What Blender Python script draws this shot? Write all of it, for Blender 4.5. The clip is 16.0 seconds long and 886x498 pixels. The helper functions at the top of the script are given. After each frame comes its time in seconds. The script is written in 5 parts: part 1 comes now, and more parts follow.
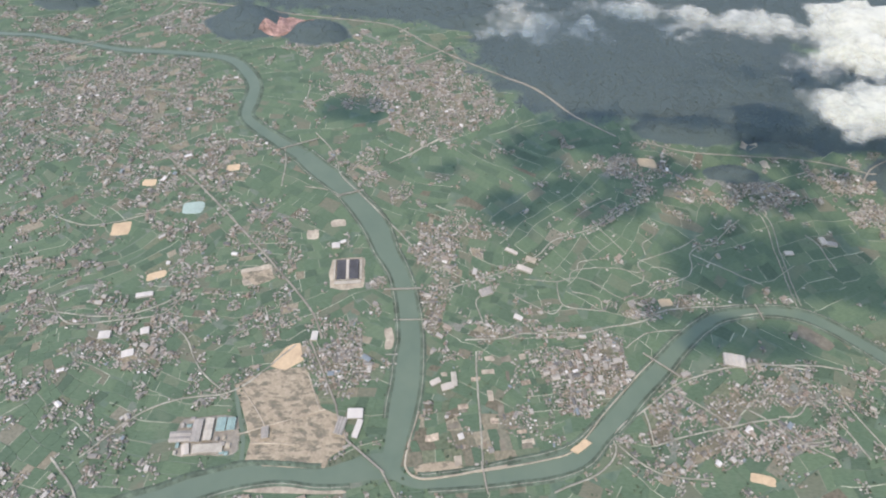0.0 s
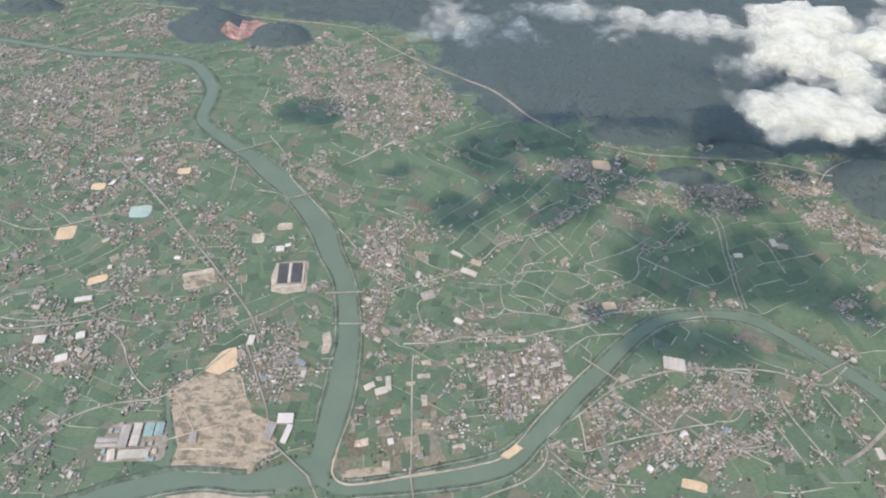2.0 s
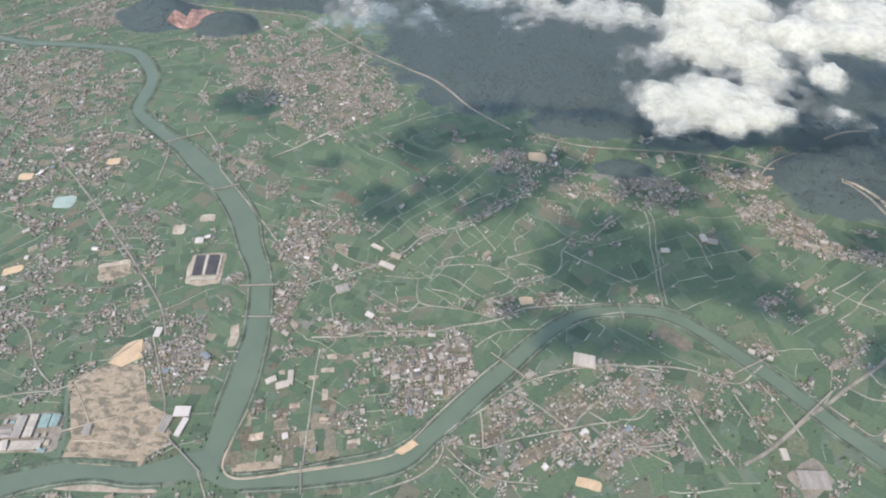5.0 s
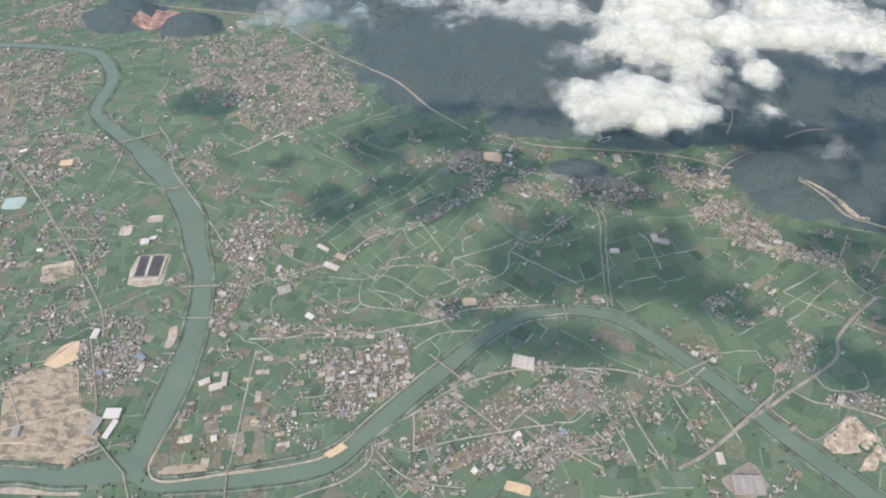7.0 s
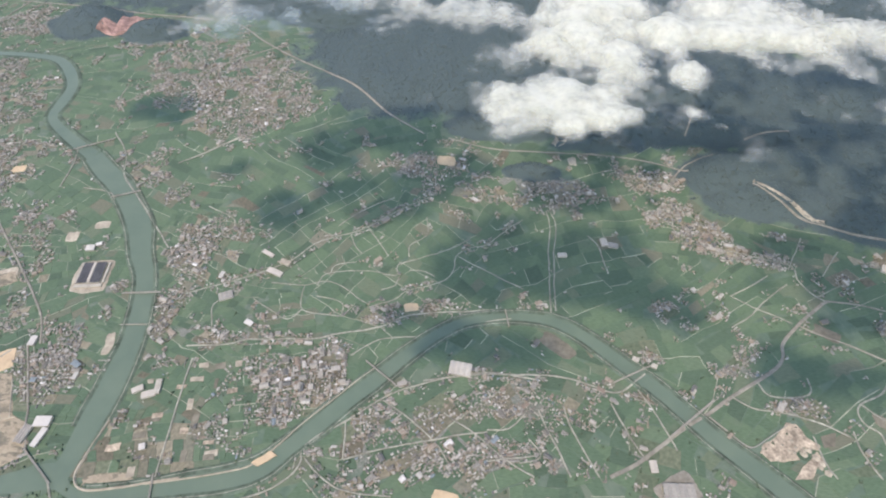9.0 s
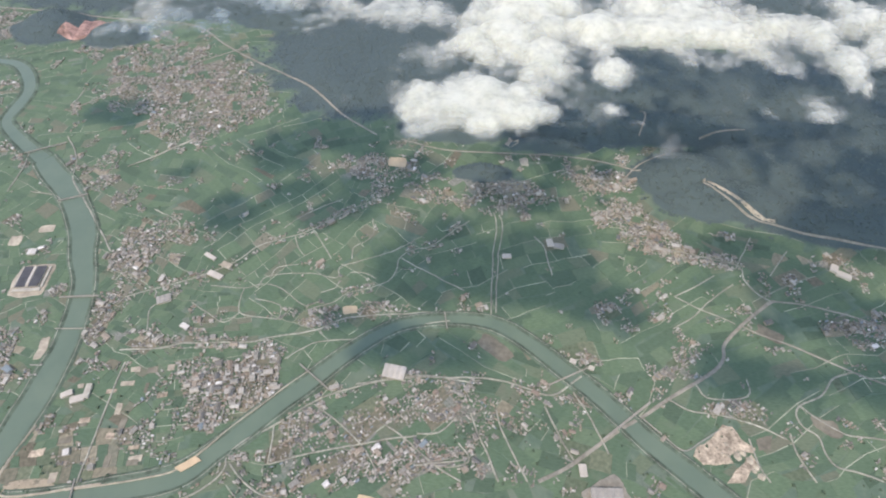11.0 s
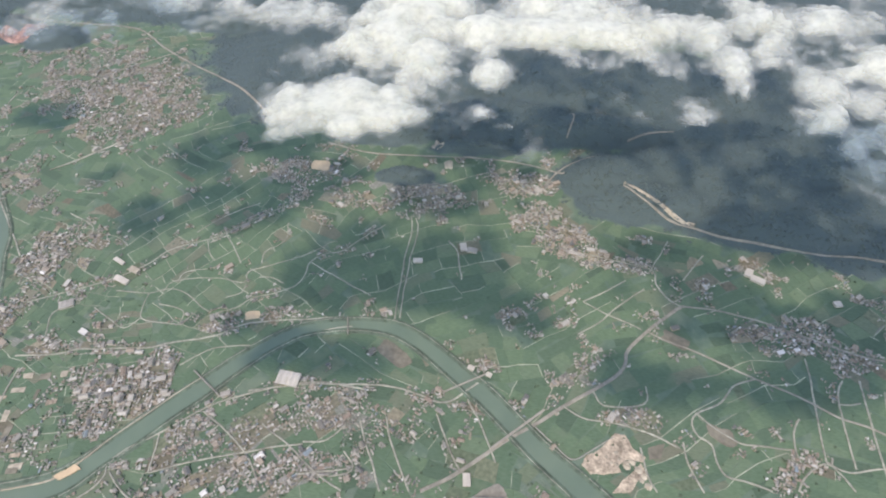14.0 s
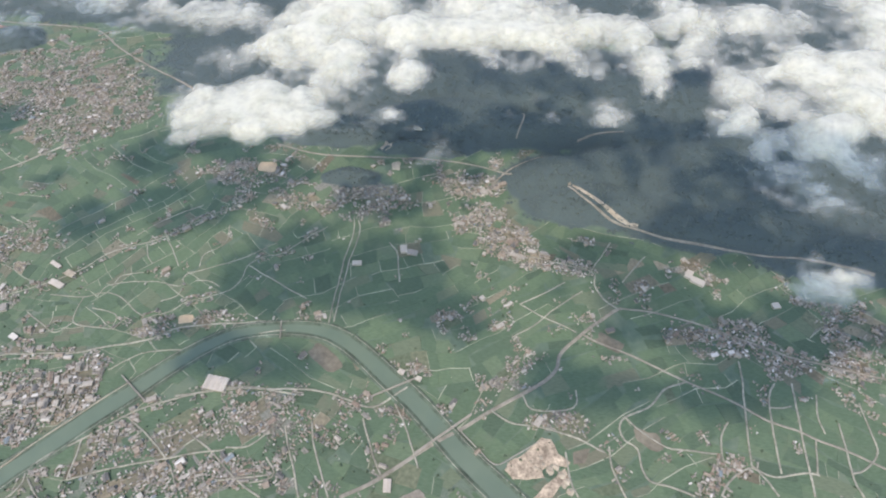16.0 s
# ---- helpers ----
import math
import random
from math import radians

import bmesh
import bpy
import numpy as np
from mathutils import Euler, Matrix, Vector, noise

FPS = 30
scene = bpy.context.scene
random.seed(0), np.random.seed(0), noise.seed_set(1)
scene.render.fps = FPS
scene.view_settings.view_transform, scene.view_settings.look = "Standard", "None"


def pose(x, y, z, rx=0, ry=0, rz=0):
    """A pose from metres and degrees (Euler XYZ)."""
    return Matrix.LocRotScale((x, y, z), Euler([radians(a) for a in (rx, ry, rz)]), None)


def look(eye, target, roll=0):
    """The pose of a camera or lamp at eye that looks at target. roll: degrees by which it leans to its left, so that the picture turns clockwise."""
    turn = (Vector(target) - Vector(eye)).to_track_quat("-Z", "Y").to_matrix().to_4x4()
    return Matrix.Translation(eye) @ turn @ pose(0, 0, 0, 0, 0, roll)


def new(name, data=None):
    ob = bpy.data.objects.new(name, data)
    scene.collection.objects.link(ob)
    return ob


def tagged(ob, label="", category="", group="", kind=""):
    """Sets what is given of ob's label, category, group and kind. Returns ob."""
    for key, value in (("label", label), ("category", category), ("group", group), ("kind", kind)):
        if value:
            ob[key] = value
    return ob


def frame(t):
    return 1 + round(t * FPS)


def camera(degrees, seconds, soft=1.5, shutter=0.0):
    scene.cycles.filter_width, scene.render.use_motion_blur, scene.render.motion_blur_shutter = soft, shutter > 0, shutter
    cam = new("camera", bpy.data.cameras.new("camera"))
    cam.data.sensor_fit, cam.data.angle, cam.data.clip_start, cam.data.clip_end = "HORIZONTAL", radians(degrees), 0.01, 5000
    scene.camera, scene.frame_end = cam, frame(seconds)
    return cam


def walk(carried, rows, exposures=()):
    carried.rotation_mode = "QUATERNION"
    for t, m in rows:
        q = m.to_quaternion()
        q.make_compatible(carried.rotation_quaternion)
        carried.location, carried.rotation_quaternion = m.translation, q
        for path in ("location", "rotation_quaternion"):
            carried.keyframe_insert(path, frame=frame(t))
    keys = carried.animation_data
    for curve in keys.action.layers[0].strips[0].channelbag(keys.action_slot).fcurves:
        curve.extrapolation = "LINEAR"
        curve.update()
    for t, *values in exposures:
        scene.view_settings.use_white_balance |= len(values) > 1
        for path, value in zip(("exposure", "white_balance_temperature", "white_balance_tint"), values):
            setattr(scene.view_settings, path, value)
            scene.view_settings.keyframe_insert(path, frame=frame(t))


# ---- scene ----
cam = camera(78.5, 16.0, 2.1)
PATH = [
    (0, (6.519, -1.133, 495.961), (6.518, 0.112, 494.395), 3.1),
    (0.5, (22.904, 0.435, 495.932), (22.9, 1.68, 494.366), 2.8),
    (1, (39.335, 1.951, 495.888), (39.327, 3.198, 494.324), 2.6),
    (1.5, (56.014, 3.34, 495.902), (56.004, 4.592, 494.342), 2.6),
    (2, (72.876, 4.977, 495.819), (72.865, 6.227, 494.259), 2.6),
    (2.5, (89.894, 6.87, 495.682), (89.881, 8.108, 494.11), 3.0),
    (3, (106.771, 8.982, 495.463), (106.754, 10.214, 493.888), 2.7),
    (3.5, (123.437, 11.058, 495.208), (123.413, 12.283, 493.628), 2.6),
    (4, (139.994, 13.016, 494.84), (139.964, 14.242, 493.26), 2.3),
    (6.5, (224.116, 22.328, 489.897), (224.06, 23.548, 488.314), 1.3),
    (7, (240.843, 24.358, 489.358), (240.781, 25.583, 487.778), 1.0),
    (7.5, (257.583, 26.679, 488.682), (257.517, 27.902, 487.101), 0.9),
    (8, (274.174, 29.039, 487.981), (274.104, 30.263, 486.401), 0.5),
    (8.5, (290.677, 31.331, 487.289), (290.601, 32.561, 485.713), 0.3),
    (9, (307.267, 33.265, 486.583), (307.186, 34.499, 485.011), 0.1),
    (11.5, (391.333, 41.696, 478.559), (391.235, 42.942, 476.998), -0.9),
    (12, (408.569, 43.713, 477.696), (408.467, 44.961, 476.137), -1.0),
    (12.5, (425.659, 46.023, 476.804), (425.554, 47.268, 475.242), -0.8),
    (13, (442.559, 48.545, 475.829), (442.454, 49.788, 474.266), -1.3),
    (13.5, (459.263, 51.044, 474.885), (459.156, 52.29, 473.324), -1.2),
    (14, (475.821, 53.4, 474.047), (475.714, 54.649, 472.489), -1.2),
    (14.5, (492.21, 55.9, 473.212), (492.102, 57.145, 471.651), -1.0),
    (15, (508.512, 58.645, 472.395), (508.406, 59.888, 470.833), -1.2),
    (15.5, (524.891, 61.449, 471.782), (524.787, 62.693, 470.219), -1.2),
    (16, (541.375, 64.151, 471.44), (541.269, 65.396, 469.879), -1.4),
]
walk(cam, [(t, look(eye, target, roll)) for t, eye, target, roll in PATH], [(0, 1.1, 6650, 25)])

# ---- light ----
SUN_FROM = Vector((-0.25, -0.55, 1.0)).normalized()
world = bpy.data.worlds.new("sky")
scene.world = world
world.use_nodes = True
wn = world.node_tree.nodes
sky = wn.new("ShaderNodeTexSky")
sky.sky_type, sky.sun_disc = "NISHITA", False
sky.sun_elevation = math.asin(SUN_FROM.z)
sky.sun_rotation = math.atan2(SUN_FROM.x, SUN_FROM.y)
sky.dust_density, sky.air_density, sky.ozone_density = 0.6, 1.3, 2.0
world.node_tree.links.new(sky.outputs["Color"], wn["Background"].inputs["Color"])
wn["Background"].inputs["Strength"].default_value = 0.15
sun = new("sun", bpy.data.lights.new("sun", "SUN"))
sun.data.energy, sun.data.angle, sun.data.color = 1.35, radians(1.2), (1.0, 0.92, 0.78)
sun.matrix_basis = look(SUN_FROM * 900, (0, 0, 0))
scene.view_settings.exposure = 0.0


# ---- materials ----
class Mat:
    """A node material with short calls."""

    def __init__(self, name, rough=0.9, spec=0.2):
        self.m = bpy.data.materials.new(name)
        self.m.use_nodes = True
        self.n, self.l = self.m.node_tree.nodes, self.m.node_tree.links
        self.b = self.n["Principled BSDF"]
        self.b.inputs["Roughness"].default_value = rough
        self.b.inputs["Specular IOR Level"].default_value = spec

    def pos(self):
        return self.n.new("ShaderNodeNewGeometry").outputs["Position"]

    def noise(self, scale, detail=4.0, rough=0.55, stretch=None):
        t = self.n.new("ShaderNodeTexNoise")
        t.inputs["Scale"].default_value, t.inputs["Detail"].default_value = scale, detail
        t.inputs["Roughness"].default_value = rough
        src = self.pos()
        if stretch:
            mp = self.n.new("ShaderNodeMapping")
            mp.inputs["Rotation"].default_value = (0, 0, radians(stretch[0]))
            mp.inputs["Scale"].default_value = (stretch[1], stretch[2], 1)
            self.l.new(src, mp.inputs["Vector"])
            src = mp.outputs["Vector"]
        self.l.new(src, t.inputs["Vector"])
        return t.outputs["Fac"]

    def ramp(self, fac, stops, step=False):
        r = self.n.new("ShaderNodeValToRGB")
        if step:
            r.color_ramp.interpolation = "CONSTANT"
        e = r.color_ramp.elements
        while len(e) < len(stops):
            e.new(0.5)
        for el, (p, c) in zip(e, stops):
            el.position, el.color = p, (*c, 1)
        self.l.new(fac, r.inputs["Fac"])
        return r.outputs["Color"]

    def mix(self, fac, a, b, kind="MIX"):
        x = self.n.new("ShaderNodeMix")
        x.data_type, x.blend_type = "RGBA", kind
        for sock, v in ((x.inputs[0], fac), (x.inputs[6], a), (x.inputs[7], b)):
            if isinstance(v, (int, float)):
                sock.default_value = v
            elif isinstance(v, tuple):
                sock.default_value = (*v, 1)
            else:
                self.l.new(v, sock)
        return x.outputs[2]

    def band(self, fac, lo, hi):
        r = self.n.new("ShaderNodeMapRange")
        r.interpolation_type = "SMOOTHSTEP"
        r.inputs["From Min"].default_value, r.inputs["From Max"].default_value = lo, hi
        self.l.new(fac, r.inputs["Value"])
        return r.outputs["Result"]

    def attr(self, name):
        a = self.n.new("ShaderNodeAttribute")
        a.attribute_name = name
        return a.outputs["Fac"]

    def island(self):
        return self.n.new("ShaderNodeNewGeometry").outputs["Random Per Island"]

    def each(self):
        return self.n.new("ShaderNodeObjectInfo").outputs["Random"]

    def bump(self, fac, strength, dist):
        b = self.n.new("ShaderNodeBump")
        b.inputs["Strength"].default_value, b.inputs["Distance"].default_value = strength, dist
        self.l.new(fac, b.inputs["Height"])
        self.l.new(b.outputs["Normal"], self.b.inputs["Normal"])

    def colour(self, c):
        if isinstance(c, tuple):
            self.b.inputs["Base Color"].default_value = (*c, 1)
        else:
            self.l.new(c, self.b.inputs["Base Color"])
        return self.m


def grained(name, c, spread=0.25, scale=0.3, rough=0.9, bump=0.0):
    """One colour, with blotches and grain."""
    m = Mat(name, rough)
    lo, hi = tuple(v * (1 - spread) for v in c), tuple(min(1, v * (1 + spread)) for v in c)
    big = m.ramp(m.noise(scale * 0.18, 3), [(0.3, lo), (0.7, hi)])
    small = m.ramp(m.noise(scale, 5), [(0.3, (1 - spread,) * 3), (0.7, (1 + spread * 0.4,) * 3)])
    if bump:
        m.bump(m.noise(scale * 2, 3), 0.6, bump)
    return m.colour(m.mix(1.0, big, small, "MULTIPLY"))


def ground_material():
    m = Mat("ground_mixed")
    n1, n2, n3 = m.noise(0.02, 5), m.noise(0.13, 5), m.noise(0.6, 4)
    grass = m.ramp(n2, [(0.3, (0.085, 0.125, 0.08)), (0.55, (0.11, 0.155, 0.096)), (0.75, (0.15, 0.175, 0.115))])
    grass = m.mix(m.band(n1, 0.5, 0.72), grass, (0.14, 0.17, 0.105))
    yard = m.ramp(n3, [(0.3, (0.11, 0.13, 0.085)), (0.5, (0.2, 0.195, 0.15)), (0.7, (0.34, 0.305, 0.24))])
    # forest floor shifted towards blue: distance haze put into its base colour
    hazy_wood = m.ramp(n3, [(0.3, (0.064, 0.09, 0.08)), (0.7, (0.08, 0.106, 0.092))])
    c = m.mix(m.band(m.attr("town"), 0.35, 0.95), grass, yard)
    c = m.mix(m.band(m.attr("forest"), 0.3, 0.6), c, hazy_wood)
    m.bump(n3, 0.5, 0.4)
    return m.colour(c)


FIELD_STOPS = [(0.0, (0.089, 0.136, 0.078)), (0.16, (0.098, 0.147, 0.083)), (0.32, (0.084, 0.127, 0.075)),
               (0.44, (0.108, 0.158, 0.087)), (0.6, (0.093, 0.140, 0.079)), (0.74, (0.118, 0.164, 0.093)),
               (0.83, (0.074, 0.112, 0.067)), (0.89, (0.127, 0.158, 0.094)), (0.94, (0.15, 0.152, 0.098)), (0.965, (0.132, 0.147, 0.093))]


def field_material(name, own):
    m = Mat(name)
    base = m.ramp(m.each() if own else m.island(), FIELD_STOPS, step=True)
    rows = m.ramp(m.noise(0.22, 4, 0.5, (20, 1, 3.5)), [(0.3, (0.82, 0.84, 0.8)), (0.7, (1.16, 1.12, 1.1))])
    c = m.mix(1.0, base, rows, "MULTIPLY")
    c = m.mix(m.band(m.noise(0.035, 5), 0.56, 0.74), c, (0.12, 0.155, 0.09))
    m.bump(m.noise(0.9, 3), 0.4, 0.2)
    return m.colour(c)


ROOF_STOPS = [(0.0, (0.243, 0.230, 0.178)), (0.14, (0.333, 0.308, 0.236)), (0.26, (0.180, 0.167, 0.128)), (0.36, (0.306, 0.257, 0.180)),
              (0.47, (0.378, 0.351, 0.270)), (0.58, (0.144, 0.142, 0.119)), (0.68, (0.243, 0.194, 0.137)), (0.77, (0.441, 0.416, 0.329)),
              (0.86, (0.270, 0.254, 0.198)), (0.96, (0.207, 0.245, 0.230)), (0.98, (0.612, 0.585, 0.486))]
WALL_STOPS = [(0.0, (0.360, 0.324, 0.235)), (0.3, (0.294, 0.262, 0.189)), (0.55, (0.407, 0.378, 0.279)), (0.8, (0.321, 0.267, 0.180))]


def yard_material():
    """Trodden earth, gravel, dry plots and weeds, each plot its own."""
    m = Mat("village_yards")
    base = m.ramp(m.island(), [(0.0, (0.17, 0.158, 0.105)), (0.2, (0.225, 0.2, 0.132)), (0.36, (0.115, 0.14, 0.083)), (0.5, (0.19, 0.182, 0.125)),
                               (0.64, (0.145, 0.13, 0.086)), (0.78, (0.27, 0.238, 0.16)), (0.85, (0.15, 0.165, 0.1))], step=True)
    spots = m.ramp(m.noise(0.3, 5), [(0.3, (0.66, 0.7, 0.66)), (0.7, (1.2, 1.17, 1.12))])
    return m.colour(m.mix(1.0, base, spots, "MULTIPLY"))


def varied(name, stops, own, rough=0.8):
    m = Mat(name, rough)
    base = m.ramp(m.each() if own else m.island(), stops, step=True)
    dirt = m.ramp(m.noise(0.9, 4), [(0.3, (0.72, 0.7, 0.68)), (0.65, (1.08, 1.08, 1.08))])
    return m.colour(m.mix(1.0, base, dirt, "MULTIPLY"))


def leaf_material(name, lo, hi):
    m = Mat(name, 0.85)
    base = m.ramp(m.island(), [(0.0, lo), (1.0, hi)])
    mot = m.ramp(m.noise(0.8, 4), [(0.3, (0.78, 0.8, 0.78)), (0.7, (1.15, 1.12, 1.06))])
    m.bump(m.noise(1.4, 3), 0.4, 0.3)
    return m.colour(m.mix(1.0, base, mot, "MULTIPLY"))


def water_material():
    m = Mat("river_water", 0.35, 0.15)
    silt = m.ramp(m.noise(0.03, 5, 0.6), [(0.3, (0.112, 0.152, 0.1)), (0.7, (0.138, 0.178, 0.115))])
    m.bump(m.noise(0.5, 4), 0.12, 0.08)
    return m.colour(silt)


def site_material():
    m = Mat("site_soil")
    sand = m.ramp(m.noise(0.2, 6, 0.7), [(0.3, (0.25, 0.205, 0.13)), (0.55, (0.345, 0.285, 0.18)), (0.75, (0.43, 0.36, 0.235))])
    weeds = m.ramp(m.noise(0.3, 5), [(0.3, (0.135, 0.125, 0.08)), (0.7, (0.22, 0.19, 0.125))])
    m.bump(m.noise(0.5, 4), 0.6, 0.5)
    return m.colour(m.mix(m.band(m.noise(0.075, 6, 0.66, (12, 1, 2.0)), 0.48, 0.57), sand, weeds))


def cloud_material():
    """Bright scattering droplets, thinning out by the body stored in the mesh and a fine turbulence."""
    m = Mat("cloud_vapour", 1.0, 0.0)
    out = m.n["Material Output"]
    dif, trl, clear = m.n.new("ShaderNodeBsdfDiffuse"), m.n.new("ShaderNodeBsdfTranslucent"), m.n.new("ShaderNodeBsdfTransparent")
    dif.inputs["Color"].default_value = trl.inputs["Color"].default_value = (0.86, 0.855, 0.71, 1)
    body, mixed = m.n.new("ShaderNodeMixShader"), m.n.new("ShaderNodeMixShader")
    body.inputs[0].default_value = 0.45
    m.l.new(dif.outputs[0], body.inputs[1])
    m.l.new(trl.outputs[0], body.inputs[2])
    a, b, c = m.n.new("ShaderNodeMath"), m.n.new("ShaderNodeMath"), m.n.new("ShaderNodeMath")
    a.operation, b.operation, c.operation = "MULTIPLY_ADD", "MULTIPLY", "MULTIPLY_ADD"
    m.l.new(m.noise(0.03, 7, 0.58), a.inputs[0])
    a.inputs[1].default_value = -2.8
    m.l.new(m.attr("cloud_body"), a.inputs[2])
    m.l.new(m.noise(0.12, 5, 0.6), c.inputs[0])
    c.inputs[1].default_value = -0.9
    m.l.new(a.outputs[0], c.inputs[2])
    m.l.new(m.band(c.outputs[0], -1.95, 0.25), b.inputs[0])
    b.inputs[1].default_value = 0.82
    m.l.new(b.outputs[0], mixed.inputs[0])
    m.l.new(clear.outputs[0], mixed.inputs[1])
    m.l.new(body.outputs[0], mixed.inputs[2])
    m.l.new(mixed.outputs[0], out.inputs["Surface"])
    return m.m


GROUND = ground_material()
FIELDS, FIELD_OWN = field_material("crop_fields", False), field_material("crop_field", True)
ROOFS, ROOF_OWN = varied("house_roofs", ROOF_STOPS, False), varied("house_roof", ROOF_STOPS, True)
WALLS, WALL_OWN = varied("house_walls", WALL_STOPS, False), varied("house_wall", WALL_STOPS, True)
LEAVES = leaf_material("garden_leaves", (0.058, 0.088, 0.056), (0.1, 0.13, 0.076))
# forest leaf colour carries a bluish-grey lift in place of distance haze
HAZY_WOODS = leaf_material("hazy_forest_leaves", (0.078, 0.104, 0.092), (0.094, 0.122, 0.104))
WATER, SITE, CLOUD = water_material(), site_material(), cloud_material()
ASPHALT = grained("pale_asphalt", (0.27, 0.245, 0.178), 0.25, 0.3)
LANE = grained("field_track", (0.315, 0.3, 0.215), 0.35, 0.3)
TRACK = grained("field_verge", (0.3, 0.31, 0.205), 0.4, 0.12)
CONCRETE = grained("concrete", (0.33, 0.305, 0.235), 0.18, 0.8)
BANK = grained("bank_grass", (0.105, 0.138, 0.088), 0.35, 0.3, bump=0.2)
SAND = grained("bare_sand", (0.53, 0.395, 0.225), 0.12, 0.3)
SOIL = grained("dry_soil", (0.4, 0.345, 0.235), 0.3, 0.25, bump=0.3)
BROWN = grained("brown_soil", (0.19, 0.17, 0.115), 0.3, 0.2)
QUARRY = grained("quarry_gravel", (0.42, 0.34, 0.225), 0.5, 0.45, bump=0.4)
RED = grained("red_soil", (0.38, 0.24, 0.175), 0.45, 0.25)
YARD = yard_material()
POOL = grained("turquoise_sheet", (0.32, 0.4, 0.31), 0.12, 0.3)
WHITE = grained("white_sheet_metal", (0.47, 0.42, 0.315), 0.1, 0.5, 0.5)
BRIGHT = grained("fresh_white_roofing", (0.52, 0.485, 0.385), 0.08, 0.5, 0.5)
DARK = grained("dark_panel_roof", (0.085, 0.083, 0.074), 0.25, 0.4, 0.4)
GREY = grained("grey_sheet_metal", (0.31, 0.285, 0.22), 0.15, 0.5, 0.5)
BLUE = grained("blue_sheet_metal", (0.23, 0.32, 0.26), 0.15, 0.5, 0.5)
TAN = grained("tan_plaster", (0.42, 0.385, 0.285), 0.15, 0.6)

# ---- mesh helpers ----


def mesh_from(name, verts, faces, mats=(), which=None, smooth=False, values=None):
    me = bpy.data.meshes.new(name)
    me.from_pydata(verts if isinstance(verts, list) else verts.tolist(), [], faces)
    for m in mats:
        me.materials.append(m)
    if which is not None:
        me.polygons.foreach_set("material_index", np.asarray(which, dtype=np.int32))
    if smooth:
        me.polygons.foreach_set("use_smooth", np.ones(len(me.polygons), dtype=bool))
    for key, v in (values or {}).items():
        me.attributes.new(key, "FLOAT", "POINT").data.foreach_set("value", np.asarray(v, dtype=np.float32))
    me.update()
    return me


def part(name, data, parent, label="", place=None):
    ob = new(name, data)
    ob.parent = parent
    if place is not None:
        ob.matrix_basis = place
    return tagged(ob, label)


def empty(name, m, label, category, group=""):
    ob = new(name)
    ob.matrix_basis = m
    return tagged(ob, label, category, group)


def box_mesh(name, x0, x1, y0, y1, z0, z1, mat, bevel=0.0):
    bm = bmesh.new()
    bmesh.ops.create_cube(bm, size=1)
    for v in bm.verts:
        v.co = Vector(((x0 + x1) / 2 + v.co.x * (x1 - x0), (y0 + y1) / 2 + v.co.y * (y1 - y0), (z0 + z1) / 2 + v.co.z * (z1 - z0)))
    if bevel:
        bmesh.ops.bevel(bm, geom=bm.edges[:], offset=bevel, segments=1, affect="EDGES")
    me = bpy.data.meshes.new(name)
    bm.to_mesh(me)
    bm.free()
    me.materials.append(mat)
    return me


def hashed(i, j, seed):
    h = np.sin(i * 127.1 + j * 311.7 + seed * 74.7) * 43758.5453
    return h - np.floor(h)


def vnoise(x, y, size, seed=0, octaves=3):
    """Smooth noise from 0 to 1, with features of that size in metres."""
    x, y = np.asarray(x, float), np.asarray(y, float)
    total, weight = 0.0, 0.0
    for o in range(octaves):
        u, v, w = x / size * 2 ** o, y / size * 2 ** o, 0.5 ** o
        i, j = np.floor(u), np.floor(v)
        f, g = u - i, v - j
        f, g = f * f * (3 - 2 * f), g * g * (3 - 2 * g)
        s = seed + 13 * o
        a = hashed(i, j, s) * (1 - f) + hashed(i + 1, j, s) * f
        b = hashed(i, j + 1, s) * (1 - f) + hashed(i + 1, j + 1, s) * f
        total, weight = total + w * (a * (1 - g) + b * g), weight + w
    return total / weight


def curve_through(points, step=5.0):
    """Points of a smooth curve through the rows given (Catmull-Rom), all columns alike."""
    p = np.array(points, float)
    p = np.vstack([2 * p[0] - p[1], p, 2 * p[-1] - p[-2]])
    rows = []
    for i in range(1, len(p) - 2):
        n = max(2, int(np.linalg.norm(p[i + 1, :2] - p[i, :2]) / step))
        for t in np.linspace(0, 1, n, endpoint=False):
            a, b, c, d = p[i - 1:i + 3]
            rows.append(0.5 * (2 * b + (c - a) * t + (2 * a - 5 * b + 4 * c - d) * t * t + (3 * b - a - 3 * c + d) * t ** 3))
    rows.append(p[-2])
    return np.array(rows)


def sides(line):
    d = np.gradient(line[:, :2], axis=0)
    d /= np.linalg.norm(d, axis=1)[:, None] + 1e-9
    return np.stack([-d[:, 1], d[:, 0]], 1)


def sweep(line, profile):
    """A strip along a line; the profile is rows of sideways offsets (arrays or numbers) and heights."""
    n, k = sides(line), len(profile)
    cols = []
    for off, h in profile:
        xy = line[:, :2] + n * np.broadcast_to(off, len(line))[:, None]
        cols.append(np.column_stack([xy, height(xy[:, 0], xy[:, 1]) + h]))
    verts = np.stack(cols, 1).reshape(-1, 3)
    faces = [(i * k + j, i * k + j + 1, (i + 1) * k + j + 1, (i + 1) * k + j) for i in range(len(line) - 1) for j in range(k - 1)]
    return verts, faces


